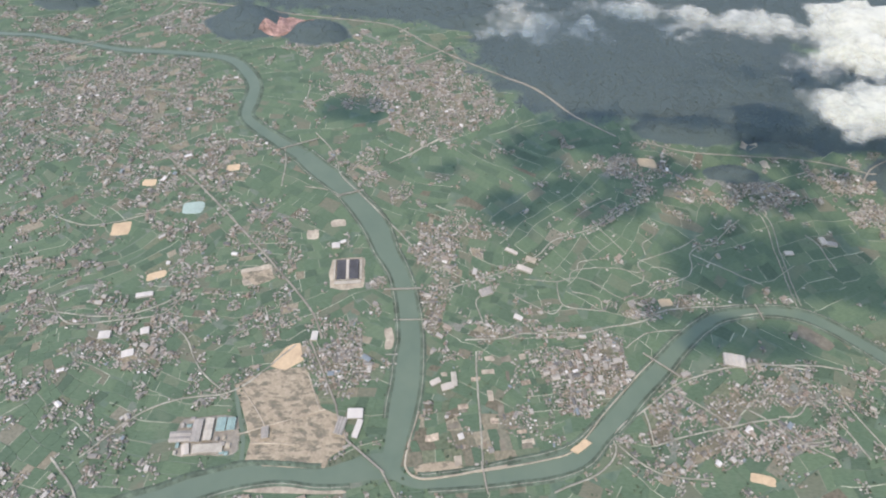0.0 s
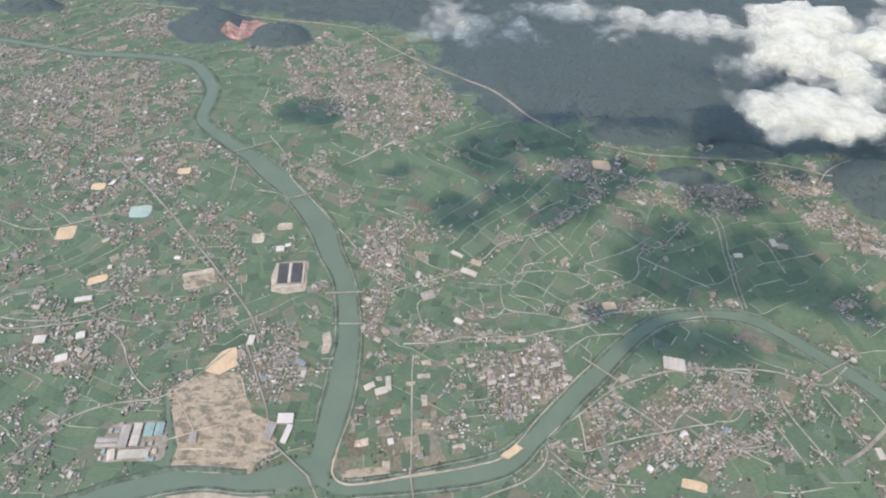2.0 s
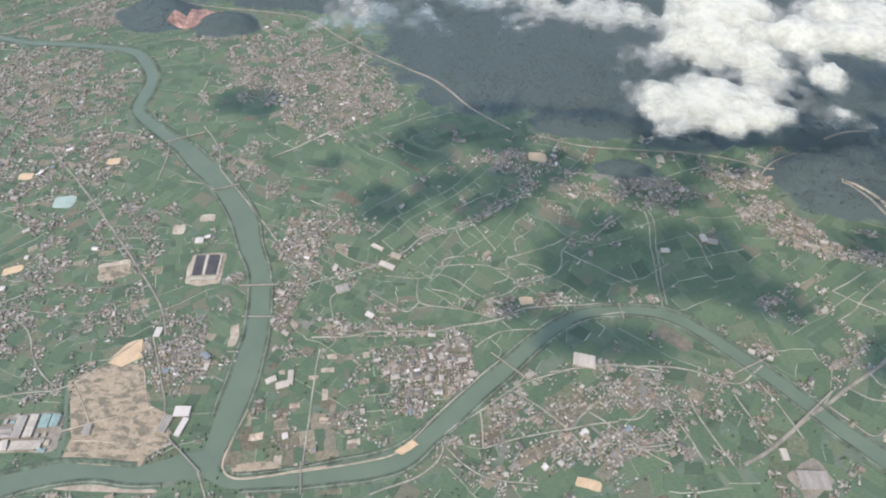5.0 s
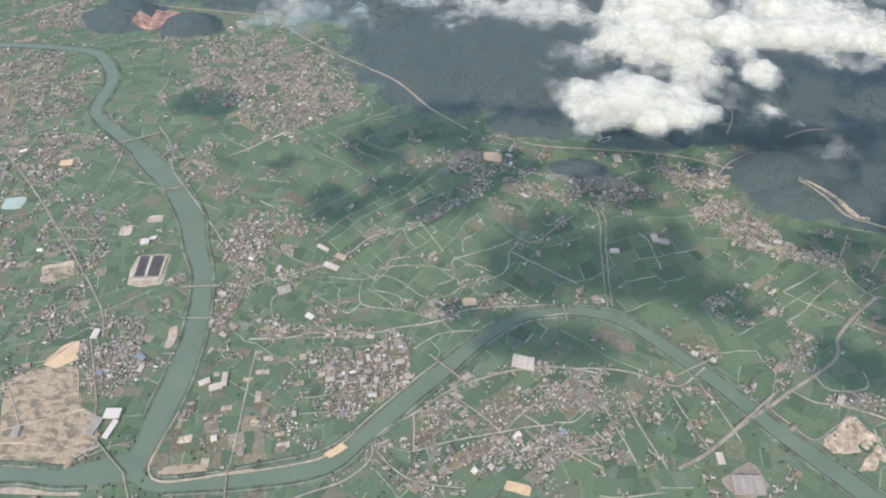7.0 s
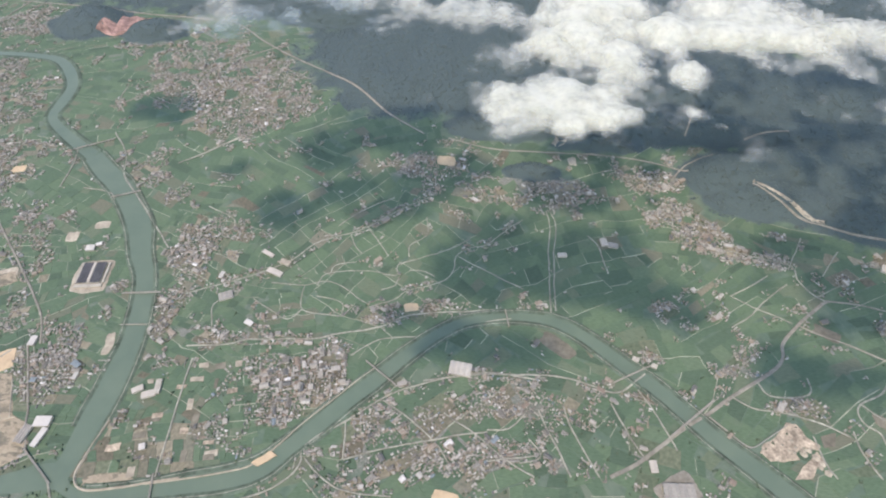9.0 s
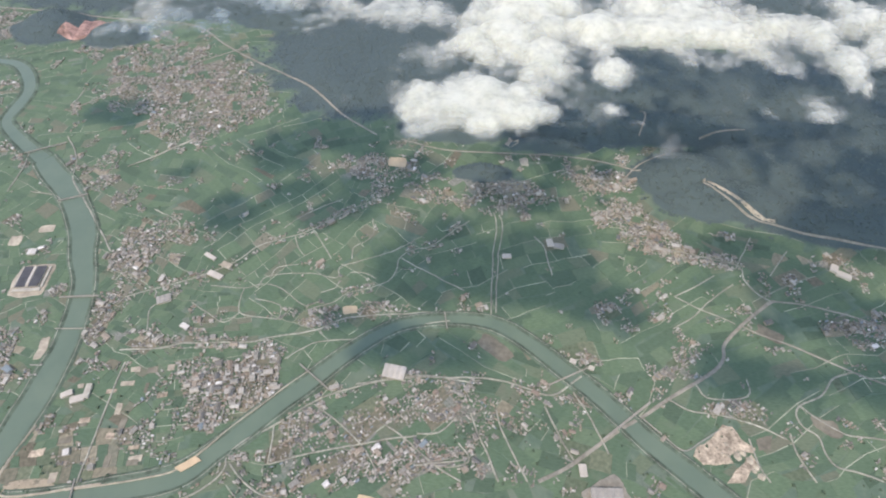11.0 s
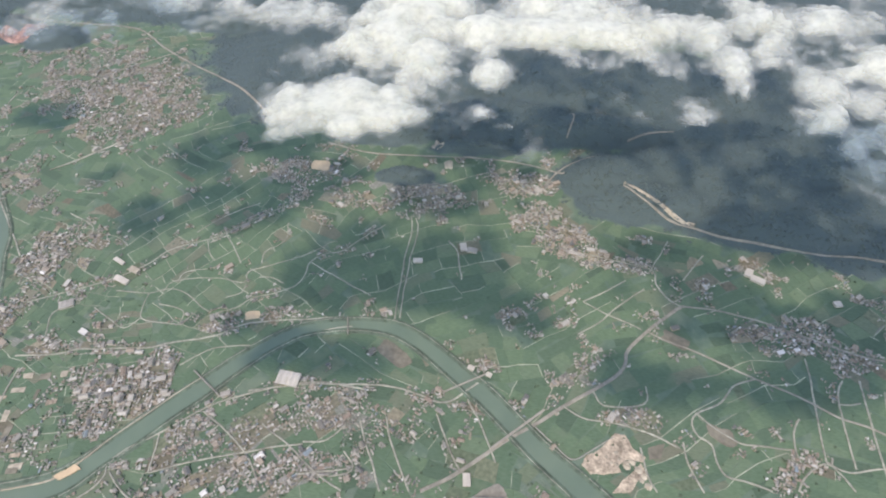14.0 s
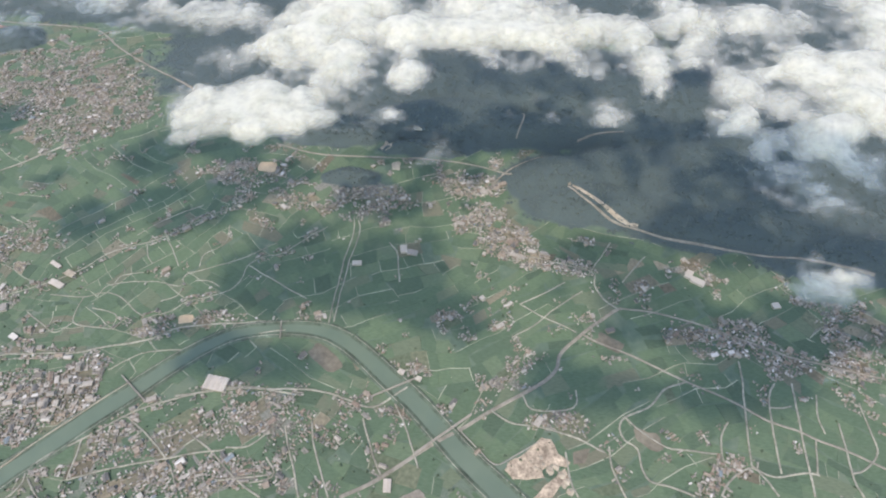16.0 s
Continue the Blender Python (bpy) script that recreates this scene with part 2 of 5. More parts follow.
# ---- the plan ----
RIVER_MAIN = [(-188, 540, 29), (-160, 514, 33), (-126, 486, 34), (-102, 458, 32), (-76, 423, 34), (-60, 388, 29), (-43, 358, 24), (-32, 328, 25),
              (-26, 300, 26), (-22, 272, 27), (-22, 247, 31), (-22, 223, 32), (-24, 200, 32), (-26, 178, 27), (-28, 158, 24), (-32, 138, 28)]
RIVER_FAR = [(-900, 800, 14), (-732, 790, 14), (-676, 790, 14), (-588, 776, 15), (-518, 762, 15), (-446, 763, 16), (-382, 760, 18), (-344, 751, 22),
             (-312, 722, 27), (-290, 685, 25), (-286, 644, 27), (-284, 617, 21), (-266, 596, 22), (-228, 567, 25), (-188, 540, 29)]
RIVER_WEST = [(-30, 146, 30), (-48, 143, 30), (-66, 138, 25), (-90, 133, 17), (-122, 134, 15), (-154, 131, 20), (-181, 123, 21), (-200, 116, 24),
              (-220, 106, 26), (-246, 95, 30), (-278, 76, 34), (-340, 30, 36), (-420, -60, 40)]
RIVER_EAST = [(-32, 146, 24), (-20, 136, 14), (-6, 132, 13), (10, 133, 13), (50, 139, 17), (82, 146, 22), (114, 153, 25), (141, 164, 25), (162, 184, 21),
              (182, 204, 23), (204, 228, 23), (230, 253, 22), (258, 282, 19), (286, 306, 16), (314, 322, 14), (358, 330, 13), (394, 329, 16), (417, 321, 18),
              (440, 306, 19), (474, 278, 21), (497, 259, 21), (522, 234, 21), (543, 213, 22), (570, 190, 24), (596, 167, 26), (630, 132, 30), (700, 40, 36)]
INLET = [(566, 203, 7), (580, 213, 6), (592, 221, 5), (606, 230, 5), (617, 236, 4)]
MOAT = [(-184, 209, 4), (-175, 186, 4), (-165, 163, 4), (-161, 143, 4)]
NARROW = (0.86, 0.7, 0.85, 0.76, 1.0, 1.0)
RIVERS = [curve_through([(x, y, w * q) for x, y, w in r], 4.0) for q, r in zip(NARROW, (RIVER_MAIN, RIVER_FAR, RIVER_WEST, RIVER_EAST, INLET, MOAT))]

# built-up land: x, y, half width, half depth, density
TOWNS_A = [(-474, 616, 147, 121, 0.8), (-641, 721, 83, 82, 0.6), (-346, 504, 107, 66, 0.75), (-459, 464, 68, 64, 0.6), (-359, 687, 50, 66, 0.6), (-377, 385, 83, 36, 0.5), (-308, 341, 61, 32, 0.6), (-397, 344, 37, 50, 0.6), (-194, 416, 47, 41, 0.65), (-270, 359, 38, 25, 0.6), (-166, 352, 31, 48, 0.6), (-203, 303, 42, 29, 0.45), (-308, 250, 44, 30, 0.85), (-361, 252, 28, 28, 0.6), (-336, 200, 31, 37, 0.6), (-288, 164, 45, 22, 0.5), (-85, 240, 28, 46, 1.0), (-119, 274, 23, 20, 0.8), (-71, 307, 18, 14, 0.6)]
TOWNS_B = [(-322, 128, 29, 26, 0.5), (-346, 546, 67, 47, 0.8), (-253, 541, 45, 34, 0.7), (-509, 762, 104, 42, 0.5), (-254, 210, 37, 15, 0.5), (-69, 341, 19, 9, 0.8), (-249, 243, 33, 19, 0.7), (-29, 717, 96, 66, 0.9), (-185, 819, 83, 43, 0.7), (-97, 786, 55, 49, 0.8), (33, 666, 50, 54, 0.85), (11, 580, 35, 24, 0.7), (-99, 522, 26, 48, 0.75), (-146, 581, 12, 54, 0.5), (-43, 473, 32, 25, 0.6), (3, 396, 30, 51, 1.0), (36, 406, 33, 30, 0.7), (-2, 317, 15, 36, 1.0), (69, 366, 39, 24, 0.5)]
TOWNS_C = [(74, 321, 49, 25, 0.5), (56, 284, 59, 13, 0.7), (139, 293, 54, 8, 0.7), (16, 250, 23, 19, 0.6), (23, 193, 27, 27, 0.45), (152, 246, 43, 28, 1.1), (182, 260, 23, 19, 1.0), (82, 190, 21, 11, 0.7), (120, 176, 13, 6, 0.9), (217, 326, 25, 13, 0.8), (294, 338, 38, 6, 0.6), (143, 215, 22, 14, 1.1), (-441, 855, 56, 47, 0.8), (-635, 818, 63, 56, 0.7), (-233, 780, 54, 33, 0.5), (98, 874, 59, 37, 0.4), (535, 541, 48, 24, 1.0), (550, 490, 40, 22, 0.9), (582, 453, 35, 21, 1.0)]
TOWNS_D = [(413, 515, 69, 29, 0.9), (257, 547, 50, 26, 0.8), (336, 516, 55, 24, 0.8), (566, 582, 14, 11, 1.0), (658, 457, 25, 8, 0.7), (643, 421, 36, 9, 0.8), (607, 434, 22, 14, 0.9), (525, 347, 17, 16, 0.8), (576, 357, 14, 20, 0.8), (586, 307, 16, 15, 0.9), (570, 283, 31, 8, 0.7), (485, 292, 24, 10, 1.1), (451, 302, 14, 7, 0.9), (770, 432, 27, 12, 0.8), (784, 414, 15, 9, 0.9), (722, 392, 47, 14, 0.6), (790, 343, 60, 23, 0.85), (836, 322, 26, 16, 0.8), (912, 357, 44, 31, 0.75)]
TOWNS_E = [(889, 325, 47, 16, 0.75), (901, 292, 25, 18, 0.7), (630, 254, 23, 8, 0.9), (610, 250, 20, 8, 0.9), (672, 234, 10, 10, 0.8), (668, 204, 19, 14, 0.6), (763, 219, 21, 9, 1.0), (748, 204, 11, 9, 1.0), (264, 498, 21, 19, 0.8), (301, 464, 20, 13, 0.7), (323, 431, 22, 8, 0.8), (383, 490, 20, 14, 0.9), (447, 463, 16, 17, 0.6), (240, 221, 18, 14, 0.95), (224, 200, 25, 16, 0.6), (275, 238, 36, 14, 0.7), (299, 214, 35, 15, 0.8), (319, 187, 53, 19, 1.0), (268, 179, 33, 14, 0.95)]
TOWNS_F = [(216, 176, 24, 15, 0.6), (369, 236, 35, 16, 0.85), (400, 235, 25, 13, 0.8), (329, 234, 20, 11, 0.7), (363, 260, 26, 8, 0.8), (429, 242, 30, 8, 0.7), (480, 245, 20, 8, 0.7), (447, 256, 15, 8, 0.7), (417, 226, 17, 6, 0.7), (477, 192, 16, 11, 0.9), (397, 185, 9, 5, 0.8), (430, 212, 12, 5, 0.5), (438, 281, 16, 6, 0.3), (171, 243, 32, 15, 1.2), (178, 272, 22, 19, 1.1), (212, 323, 40, 10, 0.8), (255, 335, 35, 10, 0.8), (145, 293, 45, 10, 0.7), (-28, 623, 63, 40, 0.8)]
TOWNS_G = [(35, 643, 32, 20, 0.7), (-109, 727, 78, 80, 0.8), (33, 442, 20, 38, 0.6), (137, 501, 28, 12, 0.4), (670, 342, 14, 8, 0.3)]
TOWNS = TOWNS_A + TOWNS_B + TOWNS_C + TOWNS_D + TOWNS_E + TOWNS_F + TOWNS_G
FOREST_NEAR = [(652, 553, 76, 50), (737, 573, 90, 57), (808, 549, 101, 74), (904, 498, 114, 60), (886, 591, 181, 65), (386, 548, 39, 16), (734, 647, 149, 35), (476, 659, 124, 46), (356, 634, 92, 30), (622, 647, 98, 35), (-347, 866, 66, 52), (-226, 841, 56, 39), (186, 774, 101, 119), (420, 801, 189, 152), (60, 907, 100, 34)]
# woods: x, y, half width, half depth
FOREST_FAR = [(332, 812, 283, 169), (506, 664, 137, 58), (-154, 970, 205, 46), (-672, 896, 57, 25), (702, 742, 281, 110), (1080, 500, 153, 95),
              (366, 990, 872, 105), (1100, 850, 300, 160), (1020, 630, 260, 140)]
FOREST_FOOT = [(690, 516, 96, 36), (830, 490, 130, 40), (980, 450, 130, 36), (470, 600, 60, 14)]
FORESTS = FOREST_FAR + FOREST_NEAR + FOREST_FOOT


def town_at(x, y):
    """How much of the land is built over, from 0 to 1."""
    x, y = np.asarray(x, float), np.asarray(y, float)
    base = np.where(x < -60 - (y - 150) * 0.5, np.where(y > 780, 0.38, np.where((y > 480) & (x < -200), 0.6, 0.52)), 0.17)
    base = np.where((x > 170) & (x < 560) & (y < 190 + (x - 170) * 0.2), 0.42, base)
    base = np.where((x > -20) & (x < 120) & (y > 190) & (y < 430), 0.38, base)
    x, y = x + 16 * (vnoise(x, y, 24, 51) - 0.5), y + 16 * (vnoise(x, y, 24, 52) - 0.5)
    d = np.zeros_like(x)
    for cx, cy, rx, ry, dens in TOWNS:
        r = ((x - cx) / rx) ** 2 + ((y - cy) / ry) ** 2
        d = np.maximum(d, dens * np.clip(0.85 * (1.75 - r), 0, 1))
    return np.maximum(d, base)


def forest_at(x, y):
    d = np.zeros_like(np.asarray(x, float))
    for cx, cy, rx, ry in FORESTS:
        r = np.sqrt(((x - cx) / rx) ** 2 + ((y - cy) / ry) ** 2)
        d = np.maximum(d, np.clip((1.25 - r) * 2, 0, 1))
    d = np.maximum(d, np.clip((y - 1010) / 60, 0, 1))
    return np.clip(d + 0.5 * (vnoise(x, y, 60, 5) - 0.45) + 0.7 * (vnoise(x, y, 16, 6, 2) - 0.5), 0, 1) * np.clip(d * 4, 0, 1)


def height(x, y):
    """The land's height: flat plain, low wooded hills behind it."""
    f = np.zeros_like(np.asarray(x, float))
    for cx, cy, rx, ry in FORESTS:
        r = ((x - cx) / rx) ** 2 + ((y - cy) / ry) ** 2
        f = np.maximum(f, np.clip(1 - r, 0, 1))
    f = np.maximum(f, np.clip((y - 1010) / 300, 0, 1))
    return f * f * (3 - 2 * f) * (4 + 26 * vnoise(x, y, 130, 9))


# roads and lanes: width, points
ROADS = {}
ROADS["farm"] = (3.2, [(12, 336), (28, 344), (61, 358), (89, 371), (116, 390), (136, 414), (154, 424), (173, 431), (191, 442), (221, 468), (260, 495)])
ROADS["winding"] = (2.4, [(208, 331), (236, 344), (247, 355), (271, 364), (289, 373), (297, 389), (298, 405), (312, 418), (328, 423), (337, 430), (357, 451), (374, 465)])
ROADS["field_a"] = (2.0, [(136, 355), (136, 337), (140, 325), (156, 321), (186, 319)])
ROADS["field_b"] = (2.0, [(99, 356), (136, 355), (154, 362), (173, 358), (200, 341), (210, 335)])
ROADS["field_c"] = (2.0, [(149, 356), (158, 372), (201, 379), (233, 375), (234, 389), (255, 398), (292, 417), (311, 430)])
ROADS["field_d"] = (1.8, [(161, 372), (165, 384), (189, 390)])
ROADS["field_e"] = (2.2, [(191, 442), (206, 423), (222, 400)])
ROADS["field_f"] = (2.2, [(259, 462), (263, 440), (256, 427), (244, 418), (244, 401)])
ROADS["field_g"] = (1.8, [(173, 431), (181, 413), (191, 402)])
ROADS["field_h"] = (1.8, [(220, 354), (234, 362), (236, 373)])
ROADS["field_i"] = (1.8, [(247, 382), (263, 383), (276, 376)])
ROADS["field_j"] = (2.2, [(55, 291), (45, 320), (51, 331), (67, 338)])
ROADS["field_k"] = (1.8, [(183, 319), (180, 336), (152, 342)])
ROADS["field_l"] = (1.8, [(140, 325), (128, 312), (108, 321), (86, 334)])
ROADS["field_m"] = (1.8, [(-6, 462), (27, 446), (34, 433), (25, 420)])
ROADS["field_n"] = (2.0, [(300, 405), (325, 391), (357, 374), (372, 366)])
ROADS["field_o"] = (1.8, [(218, 492), (180, 466), (157, 442)])
ROADS["village"] = (3.2, [(34, 275), (73, 279), (100, 287), (157, 291), (184, 299), (223, 309), (251, 324), (297, 332), (344, 337)])
ROADS["shore"] = (2.6, [(293, 299), (310, 311), (327, 319), (344, 325), (359, 328)])
ROADS["spur_a"] = (1.8, [(200, 275), (215, 287), (231, 296), (265, 301)])
ROADS["highway"] = (7.2, [(442, 176), (463, 187), (485, 202), (512, 222), (541, 240), (565, 257), (596, 276), (616, 290), (626, 302), (631, 318), (653, 340), (687, 368), (696, 372)])
ROADS["diagonal"] = (3.8, [(653, 340), (669, 331), (692, 322), (714, 311), (745, 295), (768, 285), (787, 275), (808, 262), (830, 255), (846, 247), (865, 240), (892, 226)])
ROADS["upper"] = (4, [(696, 372), (729, 369), (766, 359), (801, 345), (825, 336), (848, 326), (872, 321), (900, 314), (927, 308)])
ROADS["valley"] = (3, [(604, 434), (643, 425), (671, 415), (672, 400), (680, 383), (693, 371)])
ROADS["grid_a"] = (2, [(584, 332), (604, 346), (624, 365), (658, 392)])
ROADS["grid_b"] = (2, [(593, 371), (617, 386), (641, 402)])
ROADS["grid_c"] = (2, [(593, 371), (621, 356), (648, 342)])
ROADS["grid_d"] = (1.8, [(666, 411), (695, 459)])
ROADS["grid_e"] = (1.8, [(700, 405), (730, 441)])
ROADS["lane_a"] = (2.6, [(745, 295), (725, 288), (716, 280), (704, 268), (683, 258), (677, 247), (680, 237), (690, 230), (691, 216), (696, 205), (709, 202), (730, 194)])
ROADS["lane_b"] = (2.4, [(683, 258), (696, 245), (715, 234), (731, 232), (759, 230)])
ROADS["lane_c"] = (2.2, [(593, 273), (601, 260), (631, 262), (641, 268), (642, 281)])
ROADS["lane_d"] = (2.4, [(565, 257), (585, 246), (610, 244), (639, 237), (662, 226)])
ROADS["lane_e"] = (2.4, [(628, 224), (631, 201), (637, 188)])
ROADS["lane_f"] = (2.4, [(666, 231), (667, 213), (675, 190)])
ROADS["east_a"] = (2.6, [(798, 319), (796, 302), (790, 269), (786, 244), (782, 222)])
ROADS["east_b"] = (2.6, [(824, 298), (816, 286), (811, 262), (807, 235), (805, 217)])
ROADS["east_c"] = (3, [(839, 299), (836, 269), (832, 242), (829, 218), (826, 200)])
ROADS["east_d"] = (2, [(813, 275), (822, 275), (832, 277)])
ROADS["east_e"] = (2, [(858, 289), (853, 270), (854, 253)])
ROADS["east_f"] = (2.2, [(893, 283), (893, 260), (891, 240), (875, 225), (862, 221)])
ROADS["east_g"] = (2.4, [(869, 263), (866, 239), (862, 216), (865, 202)])
ROADS["east_h"] = (2.2, [(782, 222), (798, 214), (827, 219), (836, 218)])
ROADS["east_i"] = (2.2, [(773, 258), (764, 245), (760, 228), (761, 218)])
ROADS["east_j"] = (2.6, [(751, 196), (760, 207), (782, 220), (792, 209), (798, 199)])
ROADS["east_k"] = (2, [(844, 247), (835, 218)])
ROADS["hillside"] = (4, [(650, 525), (668, 505), (693, 490), (714, 483), (741, 471), (761, 464), (800, 457), (841, 451), (886, 442), (913, 435), (960, 423)])
ROADS["express_east"] = (5, [(277, 607), (334, 590), (394, 587), (453, 587), (512, 583), (555, 573), (587, 561)])
ROADS["express_west"] = (6, [(-504, 925), (-380, 914), (-257, 896), (-157, 888), (-96, 875), (-35, 824), (31, 778), (94, 740), (144, 698), (191, 653), (243, 614)])
ROADS["canal_west"] = (2, [(402, 481), (405, 458), (402, 416), (401, 362), (401, 337)])
ROADS["canal_east"] = (2, [(408, 477), (412, 459), (408, 416), (406, 363), (406, 340)])
ROADS["pond_lane"] = (2.4, [(449, 446), (460, 430), (466, 392)])
ROADS["south_a"] = (2.8, [(383, 232), (392, 210), (401, 192), (409, 174)])
ROADS["south_b"] = (2.4, [(405, 238), (412, 216), (424, 193), (433, 175)])
ROADS["south_c"] = (2.6, [(451, 243), (464, 214), (474, 196)])
ROADS["south_d"] = (2, [(364, 183), (378, 186), (384, 192), (373, 204)])
ROADS["south_e"] = (3, [(274, 254), (319, 262), (361, 266), (403, 267), (431, 261), (453, 254), (468, 259), (487, 275)])
ROADS["south_f"] = (2.2, [(336, 211), (355, 213), (371, 228)])
ROADS["south_g"] = (2.4, [(296, 224), (325, 206), (354, 184), (377, 172)])
ROADS["south_h"] = (2.2, [(211, 176), (245, 187), (290, 199), (336, 209)])
ROADS["south_i"] = (2.2, [(478, 258), (491, 236), (504, 203)])
ROADS["bank_road"] = (2.6, [(114, 131), (155, 148), (174, 169), (173, 181), (183, 193), (207, 210), (246, 239), (303, 260), (345, 266), (384, 262)])
ROADS["near_a"] = (2.2, [(177, 174), (202, 155), (226, 149), (256, 148)])
ROADS["near_b"] = (2.2, [(207, 210), (209, 191), (211, 176)])
ROADS["near_c"] = (2.2, [(239, 232), (268, 214), (290, 196), (305, 176)])
ROADS["near_d"] = (2, [(338, 183), (378, 190)])
ROADS["west"] = (4.2, [(-371, 531), (-313, 482), (-259, 432), (-213, 387), (-179, 353), (-147, 320), (-125, 293), (-112, 267)])
ROADS["west_a"] = (2.4, [(-416, 283), (-344, 279), (-301, 290), (-267, 313)])
ROADS["west_b"] = (2.6, [(-302, 138), (-275, 170), (-242, 193), (-188, 206), (-161, 230), (-138, 259)])
ROADS["west_c"] = (2.2, [(-199, 207), (-224, 226), (-249, 259), (-271, 274)])
ROADS["west_d"] = (2.2, [(-179, 300), (-166, 274)])
ROADS["west_e"] = (2.2, [(-364, 420), (-328, 432), (-300, 453)])
ROADS["west_f"] = (2.2, [(-463, 413), (-409, 399), (-351, 421)])
ROADS["west_g"] = (2.4, [(-173, 483), (-136, 475), (-118, 452)])
ROADS["west_h"] = (3.2, [(-639, 717), (-581, 762), (-529, 836), (-465, 899)])
ROADS["town_a"] = (4, [(-201, 643), (-192, 657), (-85, 754), (3, 820)])
ROADS["town_b"] = (2.6, [(-71, 533), (-35, 564), (-5, 590)])
ROADS["path_f"] = (2.4, [(-187, 630), (-204, 656), (-208, 697)])
ROADS["path_g"] = (2.6, [(-71, 533), (-28, 568), (-2, 590)])
ROADS["bank_lane"] = (3, [(-179, 587), (-148, 549), (-130, 506), (-100, 473), (-70, 440), (-30, 395)])
ROADS["west_lane"] = (2.6, [(-412, 303), (-375, 270), (-325, 276), (-282, 286), (-267, 312)])
ROADS["west_corner"] = (3, [(-326, 136), (-303, 119), (-288, 102)])
ROADS["spit_lane"] = (3, [(46, 262), (48, 215), (50, 182), (53, 148)])
ROADS["hill_lane"] = (4, [(672, 623), (702, 631), (732, 637)])
ROADS["hill_path"] = (4, [(593, 622), (603, 652), (601, 670)])
ROADS["town_street"] = (4, [(562, 542), (587, 573), (627, 596)])
ROADS["site_east"] = (3.4, [(-124, 266), (-91, 207), (-82, 186), (-69, 163)])
ROADS["mouth_lane"] = (3, [(-37, 141), (-23, 120), (-10, 100)])
ROADS["middle_lane"] = (3, [(-202, 480), (-207, 522), (-214, 552)])
ROADS["far_lane"] = (5, [(-484, 926), (-517, 828), (-579, 778), (-700, 740)])


def wandering(line, amount=1.8):
    """A line with the small bends that a lane has."""
    line = line.copy()
    bend = (vnoise(line[:, 0], line[:, 1], 22, 77) - 0.5) * amount * 2
    line[:, :2] += sides(line) * bend[:, None]
    return line


ROAD_LINES = {k: (0.36 * w, wandering(curve_through(p, 4.0), 0.5 if w > 3.5 else 1.4)) for k, (w, p) in ROADS.items()}

# raster of what lies where, 2 m cells
X0, Y0, CELL, NX, NY = -900, 40, 2.0, 1140, 560
gx, gy = np.meshgrid(X0 + CELL * np.arange(NX), Y0 + CELL * np.arange(NY), indexing="ij")
WET, PAVED, BARE = (np.zeros((NX, NY), bool) for _ in range(3))


def stamp(mask, x, y, r):
    i0, i1 = int((x - r - X0) / CELL), int((x + r - X0) / CELL) + 2
    j0, j1 = int((y - r - Y0) / CELL), int((y + r - Y0) / CELL) + 2
    i0, j0 = max(i0, 0), max(j0, 0)
    if i1 <= i0 or j1 <= j0 or i0 >= NX or j0 >= NY:
        return
    s = (slice(i0, i1), slice(j0, j1))
    mask[s] |= (gx[s] - x) ** 2 + (gy[s] - y) ** 2 < r * r


def looked(mask, x, y):
    i = np.clip(((np.asarray(x) - X0) / CELL).round().astype(int), 0, NX - 1)
    j = np.clip(((np.asarray(y) - Y0) / CELL).round().astype(int), 0, NY - 1)
    return mask[i, j]


for line in RIVERS:
    for x, y, w in line:
        stamp(WET, x, y, w / 2 + 4)
for w, line in ROAD_LINES.values():
    for x, y in curve_through(line[::2], 2.0) if len(line) > 4 else line:
        stamp(PAVED, x, y, w / 2 + 1.5)

